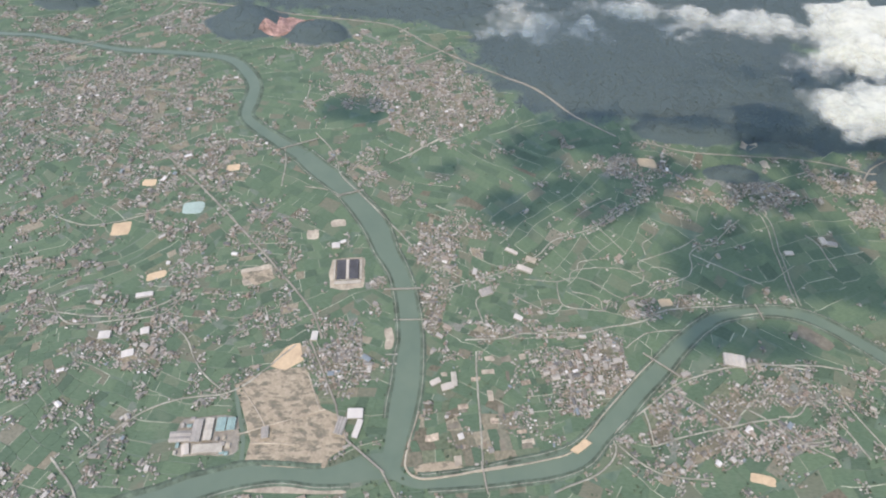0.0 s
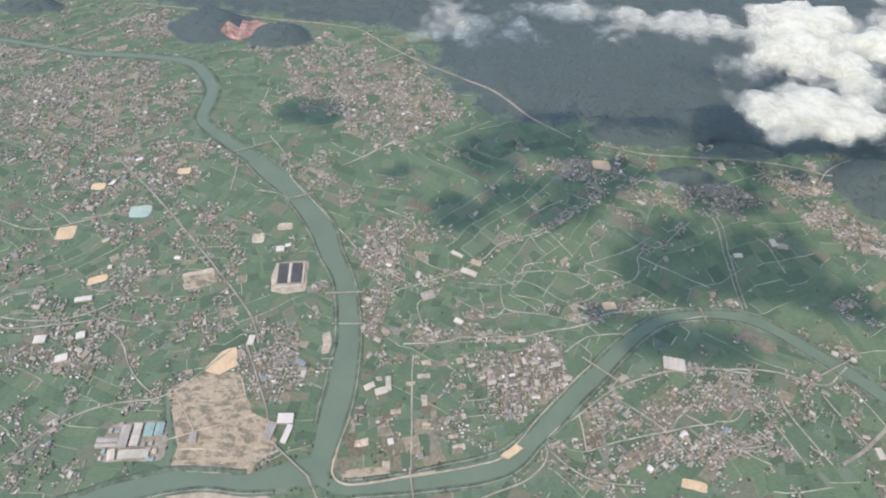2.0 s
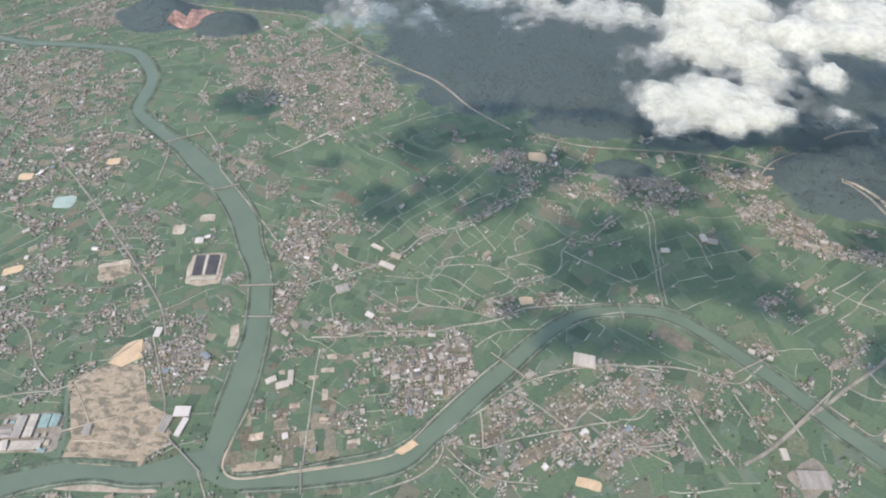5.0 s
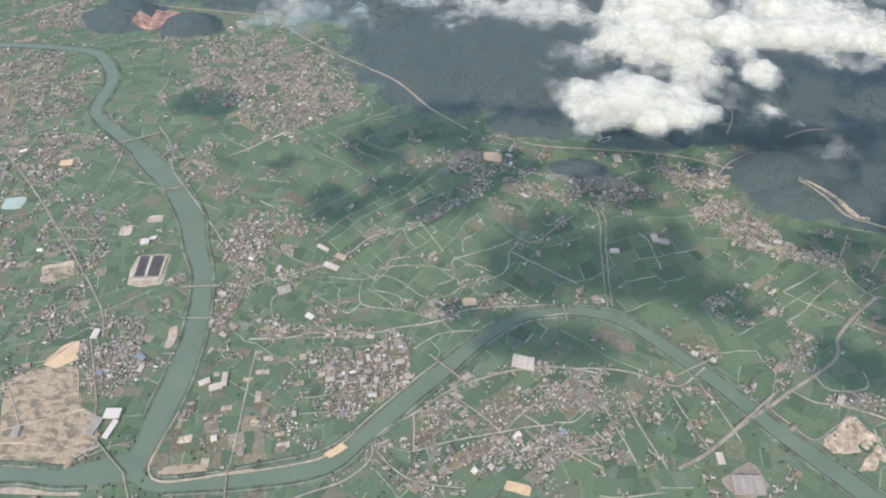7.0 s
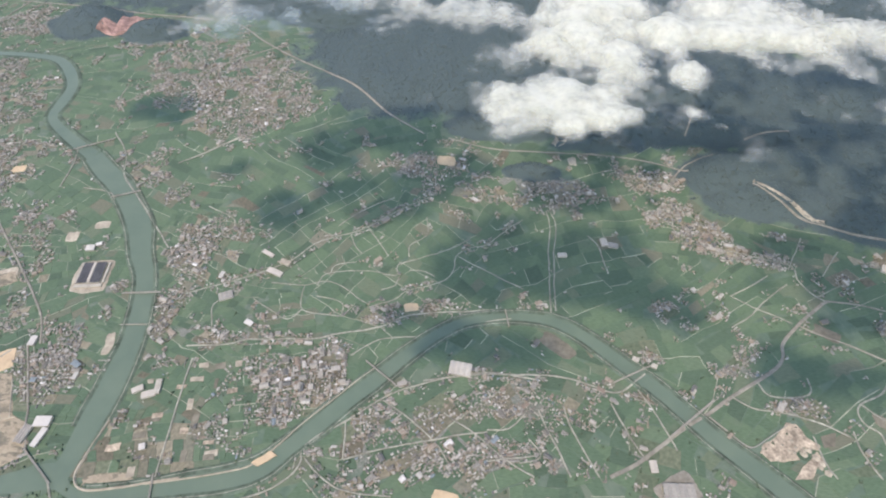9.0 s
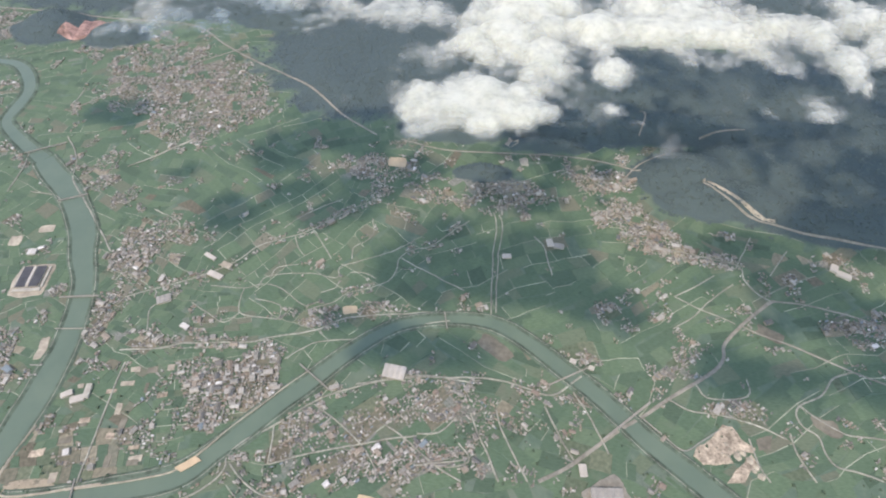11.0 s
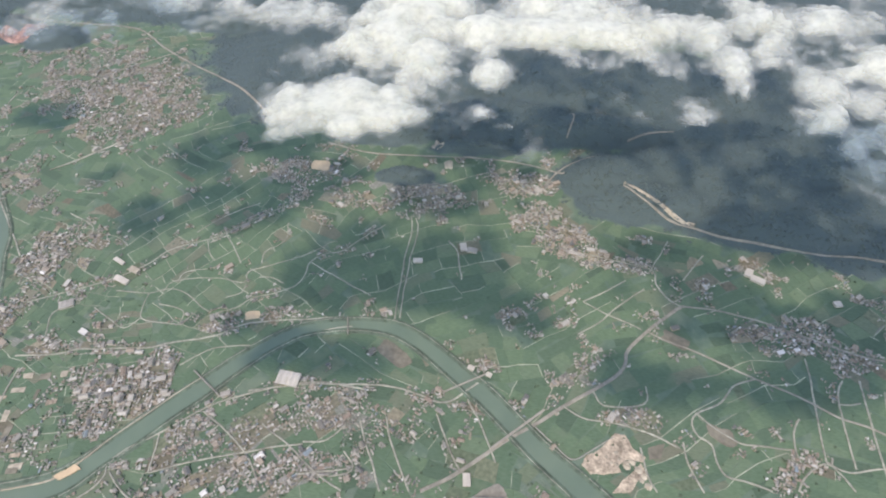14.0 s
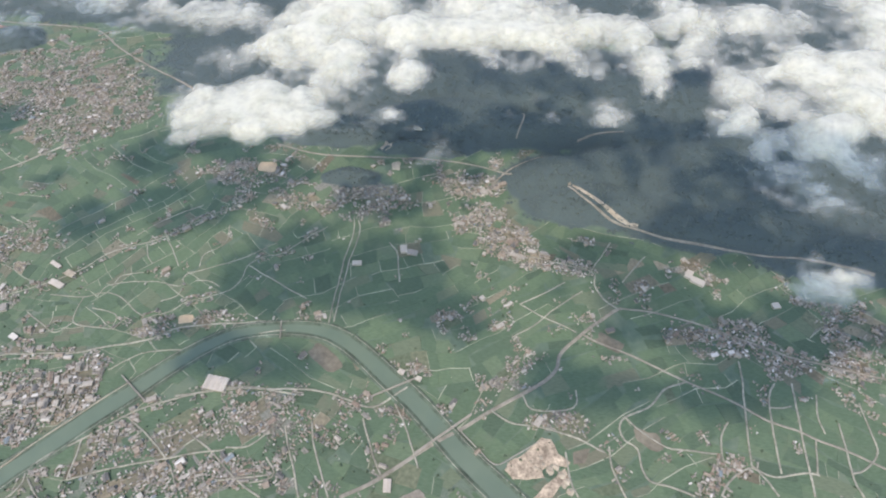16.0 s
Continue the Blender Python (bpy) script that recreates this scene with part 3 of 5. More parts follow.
# bare lots: name, x, y, width, length, turn, roundness, material, label
LOTS = [
    ("sand_lot", -372, 397, 22, 20, 10, 9, SAND, "flat orange sand lot among fields"),
    ("sand_lot", -368, 474, 17, 12, 8, 9, SAND, "pale orange sand lot among houses"),
    ("sand_lot", -272, 509, 17, 12, 15, 9, SAND, "small tan sand lot among houses"),
    ("sand_lot", -307, 334, 21, 10, 25, 9, SAND, "long tan sand lot beside a lane"),
    ("sand_lot", 254, 335, 15, 10, 10, 9, SAND, "tan yard beside the river road"),
    ("sand_lot", 277, 562, 24, 18, -5, 9, SAND, "tan sports field in the shaded town"),
    ("sand_lot", 302, 151, 22, 9, -10, 9, SAND, "tan school field among dense houses"),
    ("fallow_plot", -198, 342, 34, 24, 20, 9, SOIL, "fallow tan plot between fields"),
    ("gravel_bank", -44, 272, 10, 24, 5, 3, SOIL, "sandy gravel bank beside the river"),
    ("spit", 12, 146, 46, 9, 8, 3, SITE, "tan sandy spit inside the river bend"),
    ("gravel_bank", -111, 121, 92, 6, 2, 4, SOIL, "pale gravel bank along the river"),
    ("turquoise_basin", -300, 436, 26, 20, 5, 5, POOL, "flat turquoise basin among fields"),
    ("brown_field", 405, 300, 38, 17, -35, 4, BROWN, "brown ploughed strip beside the river"),
    ("brown_field", 701, 239, 24, 15, -25, 3, BROWN, "brown ploughed field"),
    ("hill_scar", 425, 605, 15, 22, 10, 2.4, SOIL, "bare cutting beside the expressway"),
    ("hill_scar", 441, 572, 12, 16, 0, 2.4, SOIL, "bare earth slope below the expressway"),
    ("fallow_plot", -121, 424, 18, 11, 8, 9, SOIL, "fallow tan plot beside fields"),
    ("fallow_plot", -148, 404, 14, 15, 8, 9, SOIL, "fallow brown plot beside fields"),
    ("fallow_plot", 679, 332, 26, 13, -30, 9, BROWN, "brown plot with low walls"),
    ("fallow_plot", -99, 351, 40, 43, 6, 9, SOIL, "tan factory yard"),
    ("fallow_plot", 498, 168, 36, 26, 30, 9, ASPHALT, "paved works yard beside the highway"),
    ("fallow_plot", -196, 163, 56, 36, 6, 9, ASPHALT, "grey paved works yard beside the river"),
]


def lot(k, name, x, y, w, l, turn, power, mat, label):
    n, a = 40, radians(turn)
    ring, ph = [], [random.uniform(0, 6.28) for _ in range(4)]
    rough = 0.16 if power < 3.5 else 0.05
    for i in range(n):
        t = 2 * math.pi * i / n
        r = (abs(math.cos(t)) ** power + abs(math.sin(t)) ** power) ** (-1 / power)
        r *= 0.96 + 0.06 * random.random() + rough * sum(math.sin((q + 2) * t + ph[q]) for q in range(4)) / 2
        u, v = r * math.cos(t) * w / 2, r * math.sin(t) * l / 2
        ring.append((x + u * math.cos(a) - v * math.sin(a), y + u * math.sin(a) + v * math.cos(a)))
    p = np.array(ring)
    z = height(p[:, 0], p[:, 1]) + 0.4 + 0.006 * k
    mid = (x, y, float(height(np.array([x]), np.array([y]))[0]) + 0.42 + 0.006 * k)
    inner = np.column_stack([(p - (x, y)) * 0.97 + (x, y), z])
    outer = np.column_stack([p, z - 0.35])
    verts = np.vstack([inner, outer, [mid]])
    faces = [(i, (i + 1) % n, 2 * n) for i in range(n)] + [(n + i, n + (i + 1) % n, (i + 1) % n, i) for i in range(n)]
    tagged(new(name, mesh_from(name, verts, faces, [mat])), label, "bare ground", kind="structure")
    c, s = math.cos(a), math.sin(a)
    u, v = (gx - x) * c + (gy - y) * s, -(gx - x) * s + (gy - y) * c
    BARE[(np.abs(u) < w / 2 + 1.5) & (np.abs(v) < l / 2 + 1.5)] = True


# ---- ground ----
def ground_sheet():
    far = np.array([60, 150, 300, 600, 1000, 1800, 3200, 5200.0])
    xs = np.concatenate([-900 - far[::-1], np.arange(-900, 1381, 6.0), 1380 + far])
    ys = np.concatenate([40 - far[::-1], np.arange(40, 1161, 6.0), 1160 + far])
    x, y = np.meshgrid(xs, ys, indexing="ij")
    x, y = x.ravel(), y.ravel()
    n = len(ys)
    faces = [(i * n + j, (i + 1) * n + j, (i + 1) * n + j + 1, i * n + j + 1) for i in range(len(xs) - 1) for j in range(n - 1)]
    f = forest_at(x, y)
    return mesh_from("ground", np.column_stack([x, y, height(x, y)]), faces, [GROUND], smooth=True,
                     values={"town": town_at(x, y) * (0.5 + vnoise(x, y, 30, 3)), "forest": f})


ground = tagged(new("ground", ground_sheet()), "flat green farming plain with wooded hills behind", "ground", kind="structure")

# ---- rivers, banks and roads ----
for k, (line, label) in enumerate(zip(RIVERS, ("broad grey-green river between grassy banks", "upper river winding past fields",
                                               "side river flowing to the confluence", "curving grey-green river round the villages",
                                               "narrow inlet beside the quarry", "narrow ditch beside the building site"))):
    w = line[:, 2] / 2 * (0.9 + 0.1 * (vnoise(line[:, 0], line[:, 1], 24, 2) - 0.5))
    z = 0.42 + 0.02 * k
    verts, faces = sweep(line, [(w, z), (w * 0.5, z), (w * 0, z), (-w * 0.5, z), (-w, z)])
    tagged(new("river", mesh_from("river", verts, faces, [WATER], smooth=True)), label, "river", kind="structure")


def levee(line, side, label, start=0, stop=None, lane=True):
    """A grassy bank along one side of a river, with a pale lane on its crest."""
    line = line[start:stop]
    w = line[:, 2] / 2 * side * 0.9
    e = 0.6 + 0.9 * vnoise(line[:, 0], line[:, 1], 18, 4 + side)
    verts, faces = sweep(line, [(w - side * 0.8 * e, 0.3), (w + side * 0.8 * e, 0.8), (w + side * 2.2, 1.4), (w + side * 3.6, 1.4), (w + side * 5.8, 0.05)])
    bank = tagged(new("levee", mesh_from("levee", verts, faces, [BANK], smooth=True)), label, "levee", kind="structure")
    if lane:
        verts, faces = sweep(line, [(w + side * 2.7, 1.46), (w + side * 3.2, 1.46)])
        part("crest_lane", mesh_from("crest_lane", verts, faces, [LANE]), bank, "pale gravel lane")


levee(RIVERS[0], 1, "grassy levee on the east bank", 0, -8)
levee(RIVERS[0], -1, "grassy levee on the west bank", 0, -12)
levee(RIVERS[1], 1, "low grassy bank of the upper river", 10, None, False)
levee(RIVERS[1], -1, "low grassy bank of the upper river", 10, None, False)
levee(RIVERS[2], 1, "tan bank below the river mouth", 8, None)
levee(RIVERS[2], -1, "bank below the building site", 14, None, False)
levee(RIVERS[3], 1, "levee with pale lane round the spit", 6, None)
levee(RIVERS[3], -1, "levee with pale lane on the village bank", 9, None)

for k, (key, (w, line)) in enumerate(ROAD_LINES.items()):
    z = 0.5 + 0.008 * k
    verts, faces = sweep(line, [(w / 2 + 0.4, z - 0.42), (w / 2, z), (-w / 2, z), (-w / 2 - 0.4, z - 0.42)])
    big = w > 1.2
    tagged(new("road_" + key, mesh_from("road", verts, faces, [ASPHALT if big else LANE])),
           "pale asphalt road on a low bank" if big else "narrow pale farm track between fields", "road", kind="structure")

for k, row in enumerate(LOTS):
    lot(k, *row)


def patch(name, corners, z, mat, label):
    """A bare lot with its own outline, ragged at the edge, a little proud of the land."""
    q = np.array(corners + corners[:1], float)
    line = np.vstack([q[i] + (q[i + 1] - q[i]) * t for i in range(len(q) - 1) for t in np.linspace(0, 1, 6, endpoint=False)[:, None]])
    line = line + 2.6 * np.column_stack([vnoise(line[:, 0], line[:, 1], 7, 91) - 0.5, vnoise(line[:, 0], line[:, 1], 7, 92) - 0.5])
    n = len(line)
    mid = line.mean(0)
    top = height(line[:, 0], line[:, 1]) + z
    verts = np.vstack([np.column_stack([line, top]), np.column_stack([mid + (line - mid) * 1.02, top - 0.5])])
    faces = [tuple(range(n))] + [(i, n + i, n + (i + 1) % n, (i + 1) % n) for i in range(n)]
    ob = tagged(new(name, mesh_from(name, verts, faces, [mat])), label, name.replace("_", " "))
    lo, hi = line.min(0), line.max(0)
    for x in np.arange(lo[0], hi[0], 3.0):
        for y in np.arange(lo[1], hi[1], 3.0):
            a, b = line, np.roll(line, -1, 0)
            cross = ((a[:, 1] > y) != (b[:, 1] > y)) & (x < (b[:, 0] - a[:, 0]) * (y - a[:, 1]) / (b[:, 1] - a[:, 1] + 1e-9) + a[:, 0])
            if cross.sum() % 2:
                stamp(BARE, x, y, 3.0)
    return ob


def ridge(name, points, width, tall, mat, parent=None, label="", category=""):
    """A low bank or wall along a line."""
    line = curve_through(points, 3.0)
    verts, faces = sweep(line, [(width, 0.05), (width * 0.35, tall), (-width * 0.35, tall), (-width, 0.05)])
    me = mesh_from(name, verts, faces, [mat])
    return part(name, me, parent) if parent else tagged(new(name, me), label, category)


SITE_LOT = patch("building_site", [(-186, 212), (-173, 221), (-156, 230), (-123, 234), (-110, 212), (-100, 195), (-82, 188), (-73, 170), (-73, 158), (-84, 151), (-88, 141), (-109, 139), (-139, 139), (-158, 143), (-157, 161), (-172, 189)], 0.62, SITE, "levelled tan building site with weedy patches by the river")
ridge("berm", [(-171, 165), (-147, 174), (-123, 183), (-96, 193)], 0.9, 1.3, SOIL, SITE_LOT)
ridge("berm", [(-177, 208), (-162, 192), (-151, 179), (-142, 164)], 0.9, 1.3, SOIL, SITE_LOT)
ridge("berm", [(-156, 158), (-139, 159), (-118, 159)], 0.9, 1.3, SOIL, SITE_LOT)
ridge("berm", [(-119, 229), (-109, 209), (-100, 191)], 0.9, 1.3, SOIL, SITE_LOT)
ridge("river_wall", [(539, 236), (553, 223), (569, 210), (588, 220), (607, 232)], 0.6, 1.5, CONCRETE, None, "pale concrete wall along river and inlet", "wall")
patch("sand_bank", [(132, 167), (145, 178), (152, 175), (139, 164)], 1.7, SAND, "pale orange sand spread on the river levee")
ridge("levee_road", [(46, 144), (76, 150), (110, 158), (133, 166), (151, 184), (167, 203), (190, 227), (208, 246), (227, 264)], 0.9, 1.62, SOIL, None, "pale earth road along the levee crest", "road")
patch("quarry_floor", [(577, 206), (582, 214), (597, 223), (608, 235), (617, 234), (621, 224), (631, 215), (629, 211), (615, 213), (608, 207), (610, 202), (598, 200), (584, 199)], 0.7, QUARRY, "pale gravel quarry floor beside the inlet")
patch("quarry_floor", [(627, 210), (629, 203), (621, 195), (614, 186), (600, 185), (607, 192), (615, 200)], 0.64, QUARRY, "tan quarry strip along the river bank")
patch("brown_field", [(634, 224), (650, 229), (644, 216), (634, 214)], 0.52, BROWN, "bare brown plot beside the quarry")
ridge("levee_road", [(-8, 196), (-15, 165), (-16, 145), (-3, 136), (26, 140), (51, 146), (74, 151)], 1.3, 1.66, SOIL, None, "pale earth bank round the river spit", "road")
for k in range(22):
    x, y, a = random.uniform(-4, 95), random.uniform(152, 262), radians(random.choice((8, 12, 98)))
    w, l = random.uniform(2.5, 6.5), random.uniform(1.6, 3.2)
    spots = [(x + u * w * math.cos(a) - v * l * math.sin(a), y + u * w * math.sin(a) + v * l * math.cos(a)) for u, v in ((-1, -1), (1, -1), (1, 1), (-1, 1))]
    if not any(looked(WET, [p[0]], [p[1]])[0] or looked(PAVED, [p[0]], [p[1]])[0] for p in spots):
        patch("fallow_plot", spots, 0.52 + 0.006 * k, (SOIL, BROWN, QUARRY)[k % 3], ("small dry tan plot near the river spit", "small brown ploughed plot near the spit", "small pale gravel plot near the spit")[k % 3])
patch("sand_lot", [(-158, 234), (-146, 256), (-134, 261), (-126, 242), (-142, 230)], 0.66, SAND, "smooth orange sand lot beside the building site")
patch("building_site", [(-217, 342), (-187, 352), (-177, 340), (-196, 327)], 0.6, SITE, "bare tan building plot among fields")
ridge("hill_scar", [(652, 530), (672, 512), (700, 494), (728, 482)], 2.3, 0.6, SOIL, None, "long bare cutting at the foot of a wooded hill", "bare ground")
patch("red_cutting", [(-319, 833), (-312, 855), (-295, 853), (-296, 878), (-280, 887), (-238, 875), (-230, 850), (-257, 856), (-264, 834), (-289, 825)], 0.9, RED, "bare red earth cutting in wooded hill")


# ---- bridges ----
def bridge(a, b, width, label, deck=2.0, mat=CONCRETE):
    width *= 0.66
    a, b = Vector(a), Vector(b)
    l, ang = (b - a).length, math.degrees(math.atan2(b.y - a.y, b.x - a.x))
    e = empty("bridge", pose(a.x, a.y, 0, 0, 0, ang), label, "bridge", "river bridges")
    part("deck", box_mesh("deck", -2, l + 2, -width / 2, width / 2, deck - 0.45, deck, mat, 0.05), e)
    for s in (-1, 1):
        y = s * (width / 2 - 0.12)
        part("parapet", box_mesh("parapet", -2, l + 2, y - 0.1, y + 0.1, deck + 0.004, deck + 0.5, mat), e)
    n = max(1, int(l / 9))
    for i in range(n):
        x = l * (i + 1) / (n + 1)
        part("pier", box_mesh("pier", x - 0.5, x + 0.5, -width * 0.38, width * 0.38, -0.5, deck - 0.454, mat, 0.1), e)


bridge((-54, 331), (-17, 335), 2.4, "long pale concrete road bridge over the river")
bridge((-40, 294), (-11, 296), 1.4, "low narrow weir bridge across the river", 0.9)
bridge((-128, 468), (-100, 480), 2.1, "narrow concrete bridge over the river")
bridge((-217, 550), (-174, 573), 2.1, "slim bridge over the upper river")
bridge((-71, 165), (-36, 140), 2.1, "concrete bridge at the river mouth")
bridge((51, 151), (56, 128), 1.9, "short concrete bridge beside the spit")
bridge((218, 269), (247, 248), 2.0, "slim footbridge over the curving river")
bridge((457, 264), (493, 283), 2.1, "concrete bridge beside riverside houses")
bridge((502, 216), (546, 251), 2.9, "wide highway bridge over the river", 2.2)
bridge((353, 336), (356, 320), 1.8, "small footbridge at the river bend")


# ---- large buildings ----
def shed(x, y, w, l, h, turn, roof, label, ridge=1.0, bays=1, wall=TAN, name="shed", category="building", strip=None):
    """A hall of one or more gabled bays, with a roof of its own for each bay."""
    e = empty(name, pose(x, y, 0.4, 0, 0, turn), label, category)
    part("wall", box_mesh("wall", -w / 2, w / 2, -l / 2, l / 2, 0, h, wall), e)
    bw = w / bays
    for i in range(bays):
        x0, x1 = -w / 2 + i * bw - (0.25 if i == 0 else -0.03), -w / 2 + (i + 1) * bw + (0.25 if i == bays - 1 else -0.03)
        xm, y0, y1, z = (x0 + x1) / 2, -l / 2 - 0.3, l / 2 + 0.3, h + 0.005
        v = [(x0, y0, z), (x1, y0, z), (x1, y1, z), (x0, y1, z), (x0, y0, z + 0.2), (x1, y0, z + 0.2), (x1, y1, z + 0.2), (x0, y1, z + 0.2),
             (xm, y0, z + 0.2 + ridge), (xm, y1, z + 0.2 + ridge)]
        f = [(3, 2, 1, 0), (0, 1, 5, 8, 4), (2, 3, 7, 9, 6), (1, 2, 6, 5), (3, 0, 4, 7), (4, 8, 9, 7), (5, 6, 9, 8)]
        part("roof", mesh_from("roof", v, f, [roof]), e)
    if strip:
        part("roof_light", box_mesh("roof_light", -strip / 2, strip / 2, -l * 0.46, l * 0.46, h + 0.1 + ridge * 0.5, h + 0.6 + ridge, WHITE, 0.1), e, "white raised roof strip")
    n = max(2, int(l / 4))
    for i in range(n):
        yy = -l / 2 + (i + 0.5) * l / n
        for s in (-1, 1):
            part("window", box_mesh("window", s * w / 2 - 0.05, s * w / 2 + 0.05, yy - 0.7, yy + 0.7, h * 0.5, h * 0.75, DARK), e)
    r = math.hypot(w, l) / 2
    for i in range(-3, 4):
        at = (x - math.sin(radians(turn)) * i * l / 7, y + math.cos(radians(turn)) * i * l / 7)
        stamp(BARE, *at, min(w, l) / 2 + 3)
        stamp(BARE_SHEDS, *at, min(w, l) / 2 + 1.6)
    return e


BARE_SHEDS = np.zeros((NX, NY), bool)
FACTORY = empty("factory", pose(-99, 354, 0.6, 0, 0, 7), "large factory with dark panelled roofs and white middle strip", "factory")
part("wall", box_mesh("wall", -12, 12, -13.5, 13.5, 0, 3.0, TAN), FACTORY)
for x0, x1 in ((-12.2, -1.8), (1.8, 12.2)):
    part("roof", box_mesh("roof", x0, x1, -13.7, 13.7, 3.01, 3.4, DARK, 0.1), FACTORY, "dark panelled flat roof")
    for i in range(6):
        part("roof_panel", box_mesh("roof_panel", x0 + 0.6, x1 - 0.6, -13.2 + i * 4.45, -9.1 + i * 4.45, 3.41, 3.6, DARK, 0.04), FACTORY)
part("roof_light", box_mesh("roof_light", -1.6, 1.6, -11.5, 13.2, 3.01, 4.1, WHITE, 0.3), FACTORY, "white raised roof strip")
part("parapet", box_mesh("parapet", -14.5, 14.5, -18.4, -14.6, 0, 1.8, TAN), FACTORY, "low pale annex")
part("annex", box_mesh("annex", -15.8, -13.6, -13, 15, 0, 1.6, TAN), FACTORY, "low pale annex")
part("annex", box_mesh("annex", 13.2, 15.6, -13, 14, 0, 1.6, TAN), FACTORY, "low pale annex")

shed(-118, 388, 9, 7, 2.4, 10, BRIGHT, "white hall behind the factory")
shed(309, 267, 21, 13, 3, -8, WHITE, "large pale warehouse beside fields", 0.8, 4)
shed(-220, 160, 9, 18, 2.4, 96, GREY, "grey works hall with gabled roof", 1.0, 2)
shed(-207, 166, 8, 20, 2.6, 6, GREY, "long grey works hall with gabled roof")
shed(-197, 168, 7, 20, 2.6, 6, TAN, "long tan works hall with gabled roof", 0.8)
shed(-187, 173, 8, 12, 2.6, 6, BLUE, "blue-roofed works hall beside the river", 0.8)
shed(-178, 174, 7, 11, 2.8, 6, BLUE, "small blue-roofed works hall", 0.8)
shed(-193, 151, 26, 7, 2.2, 6, TAN, "long tan works hall by the river")
shed(-212, 149, 6, 9, 2.2, 20, WHITE, "white shed in the works yard")
shed(-146, 168, 6, 10, 2.4, 10, GREY, "grey site office hall", 0.6)
shed(-67, 190, 14, 9, 3, 4, BRIGHT, "white flat hall beside the river", 0.4)
shed(-63, 176, 5, 17, 2.6, -12, BRIGHT, "long white hall beside the river", 0.4)
shed(-79, 178, 8, 16, 2.4, -10, GREY, "grey hall of several bays", 0.6, 3)
shed(-330, 257, 11, 8, 2.6, 10, BRIGHT, "bright white hall in the western town", 0.5)
shed(-299, 238, 11, 7, 2.6, 20, BRIGHT, "white hall in the western town", 0.5)
shed(-292, 264, 8, 7, 2.6, 20, BRIGHT, "small white hall beside fields", 0.5)
shed(-309, 307, 17, 5, 2.4, 14, BRIGHT, "long white shed in a field", 0.5)
shed(-120, 269, 6, 10, 2.6, 0, BRIGHT, "white hall at the edge of the town", 0.5)
shed(100, 369, 18, 6, 2.2, -22, WHITE, "long pale farm shed among fields", 0.6)
shed(108, 383, 12, 6, 2.2, -22, SOIL, "tan-roofed farm shed among fields", 0.6)
shed(86, 394, 15, 4, 2.0, -28, WHITE, "narrow white farm shed among fields", 0.5)
shed(56, 335, 14, 9, 2.4, 25, GREY, "grey greenhouse hall of three bays", 0.5, 3)
shed(466, 436, 7, 10, 2.4, 10, WHITE, "white hall beside the country road", 0.5)
shed(476, 432, 11, 6, 2.2, -10, GREY, "grey hall beside the country road", 0.5)
shed(417, 414, 10, 5, 2.2, 4, WHITE, "white farm building beside the canal", 0.5)
shed(498, 166, 26, 15, 3.2, 2, GREY, "large grey works hall beside the highway", 0.7, 4, TAN)
shed(480, 187, 6, 10, 2.4, 4, WHITE, "white hall beside the highway", 0.5)
shed(851, 383, 7, 6, 2.4, 10, WHITE, "bright white hall in the shaded valley", 0.5)
shed(779, 409, 14, 7, 2.6, -30, WHITE, "pale school building in the valley", 0.4)
shed(772, 418, 7, 10, 2.6, -30, WHITE, "pale school building wing", 0.4)
shed(480, 289, 6, 4, 2.0, -25, WHITE, "pale hall on the river bank", 0.5)
shed(497, 283, 5, 4, 2.0, -25, TAN, "tan hall on the river bank", 0.5)
shed(6, 226, 10, 5, 2.4, 30, WHITE, "white hall beside the river lane", 0.5)
shed(18, 222, 12, 6, 2.4, 20, WHITE, "white hall in the riverside village", 0.5)
shed(24, 230, 5, 14, 2.4, 8, TAN, "long tan hall in the riverside village", 0.5)
shed(-299, 350, 4, 4, 2.4, 10, BRIGHT, "small white hall among houses", 0.4)
shed(90, 304, 9, 5, 2.4, -25, BRIGHT, "white hall beside the village road", 0.4)
shed(32, 174, 5, 5, 2.4, 20, BRIGHT, "white shed on the river spit", 0.4)
WORKSHOPS = ("small grey workshop crowded into the works yard", "small tan workshop crowded into the works yard", "pale lean-to roof in the works yard", "blue-roofed workshop in the works yard")
for i in range(9):
    for j in range(6):
        x, y = -220 + i * 5.6 + random.uniform(-1.2, 1.2), 146 + j * 6.0 + 0.35 * i + random.uniform(-1.2, 1.2)
        if random.random() < 0.72 and not looked(BARE_SHEDS, [x], [y])[0]:
            k = random.choice((0, 0, 1, 1, 2, 3))
            shed(x, y, random.uniform(2.4, 4.6), random.uniform(2.2, 4.2), random.uniform(1.4, 2.2), random.choice((6, 6, 96)), (GREY, TAN, SOIL, BLUE)[k], WORKSHOPS[k], 0.5)

# ---- fields ----
ZONES = []
for _ in range(240):
    zx, zy = random.uniform(-880, 1340), random.uniform(60, 1060)
    size = 0.7 if zx < -40 - (zy - 150) * 0.35 or (zx < 140 and 120 < zy < 430) else 1.0
    ZONES.append((zx, zy, random.uniform(-35, 55), size * random.uniform(9, 16), size * random.uniform(13, 27)))
ZXY = np.array([(z[0], z[1]) for z in ZONES])


def zone_of(x, y):
    return np.argmin((np.asarray(x)[:, None] - ZXY[:, 0]) ** 2 + (np.asarray(y)[:, None] - ZXY[:, 1]) ** 2, axis=1)


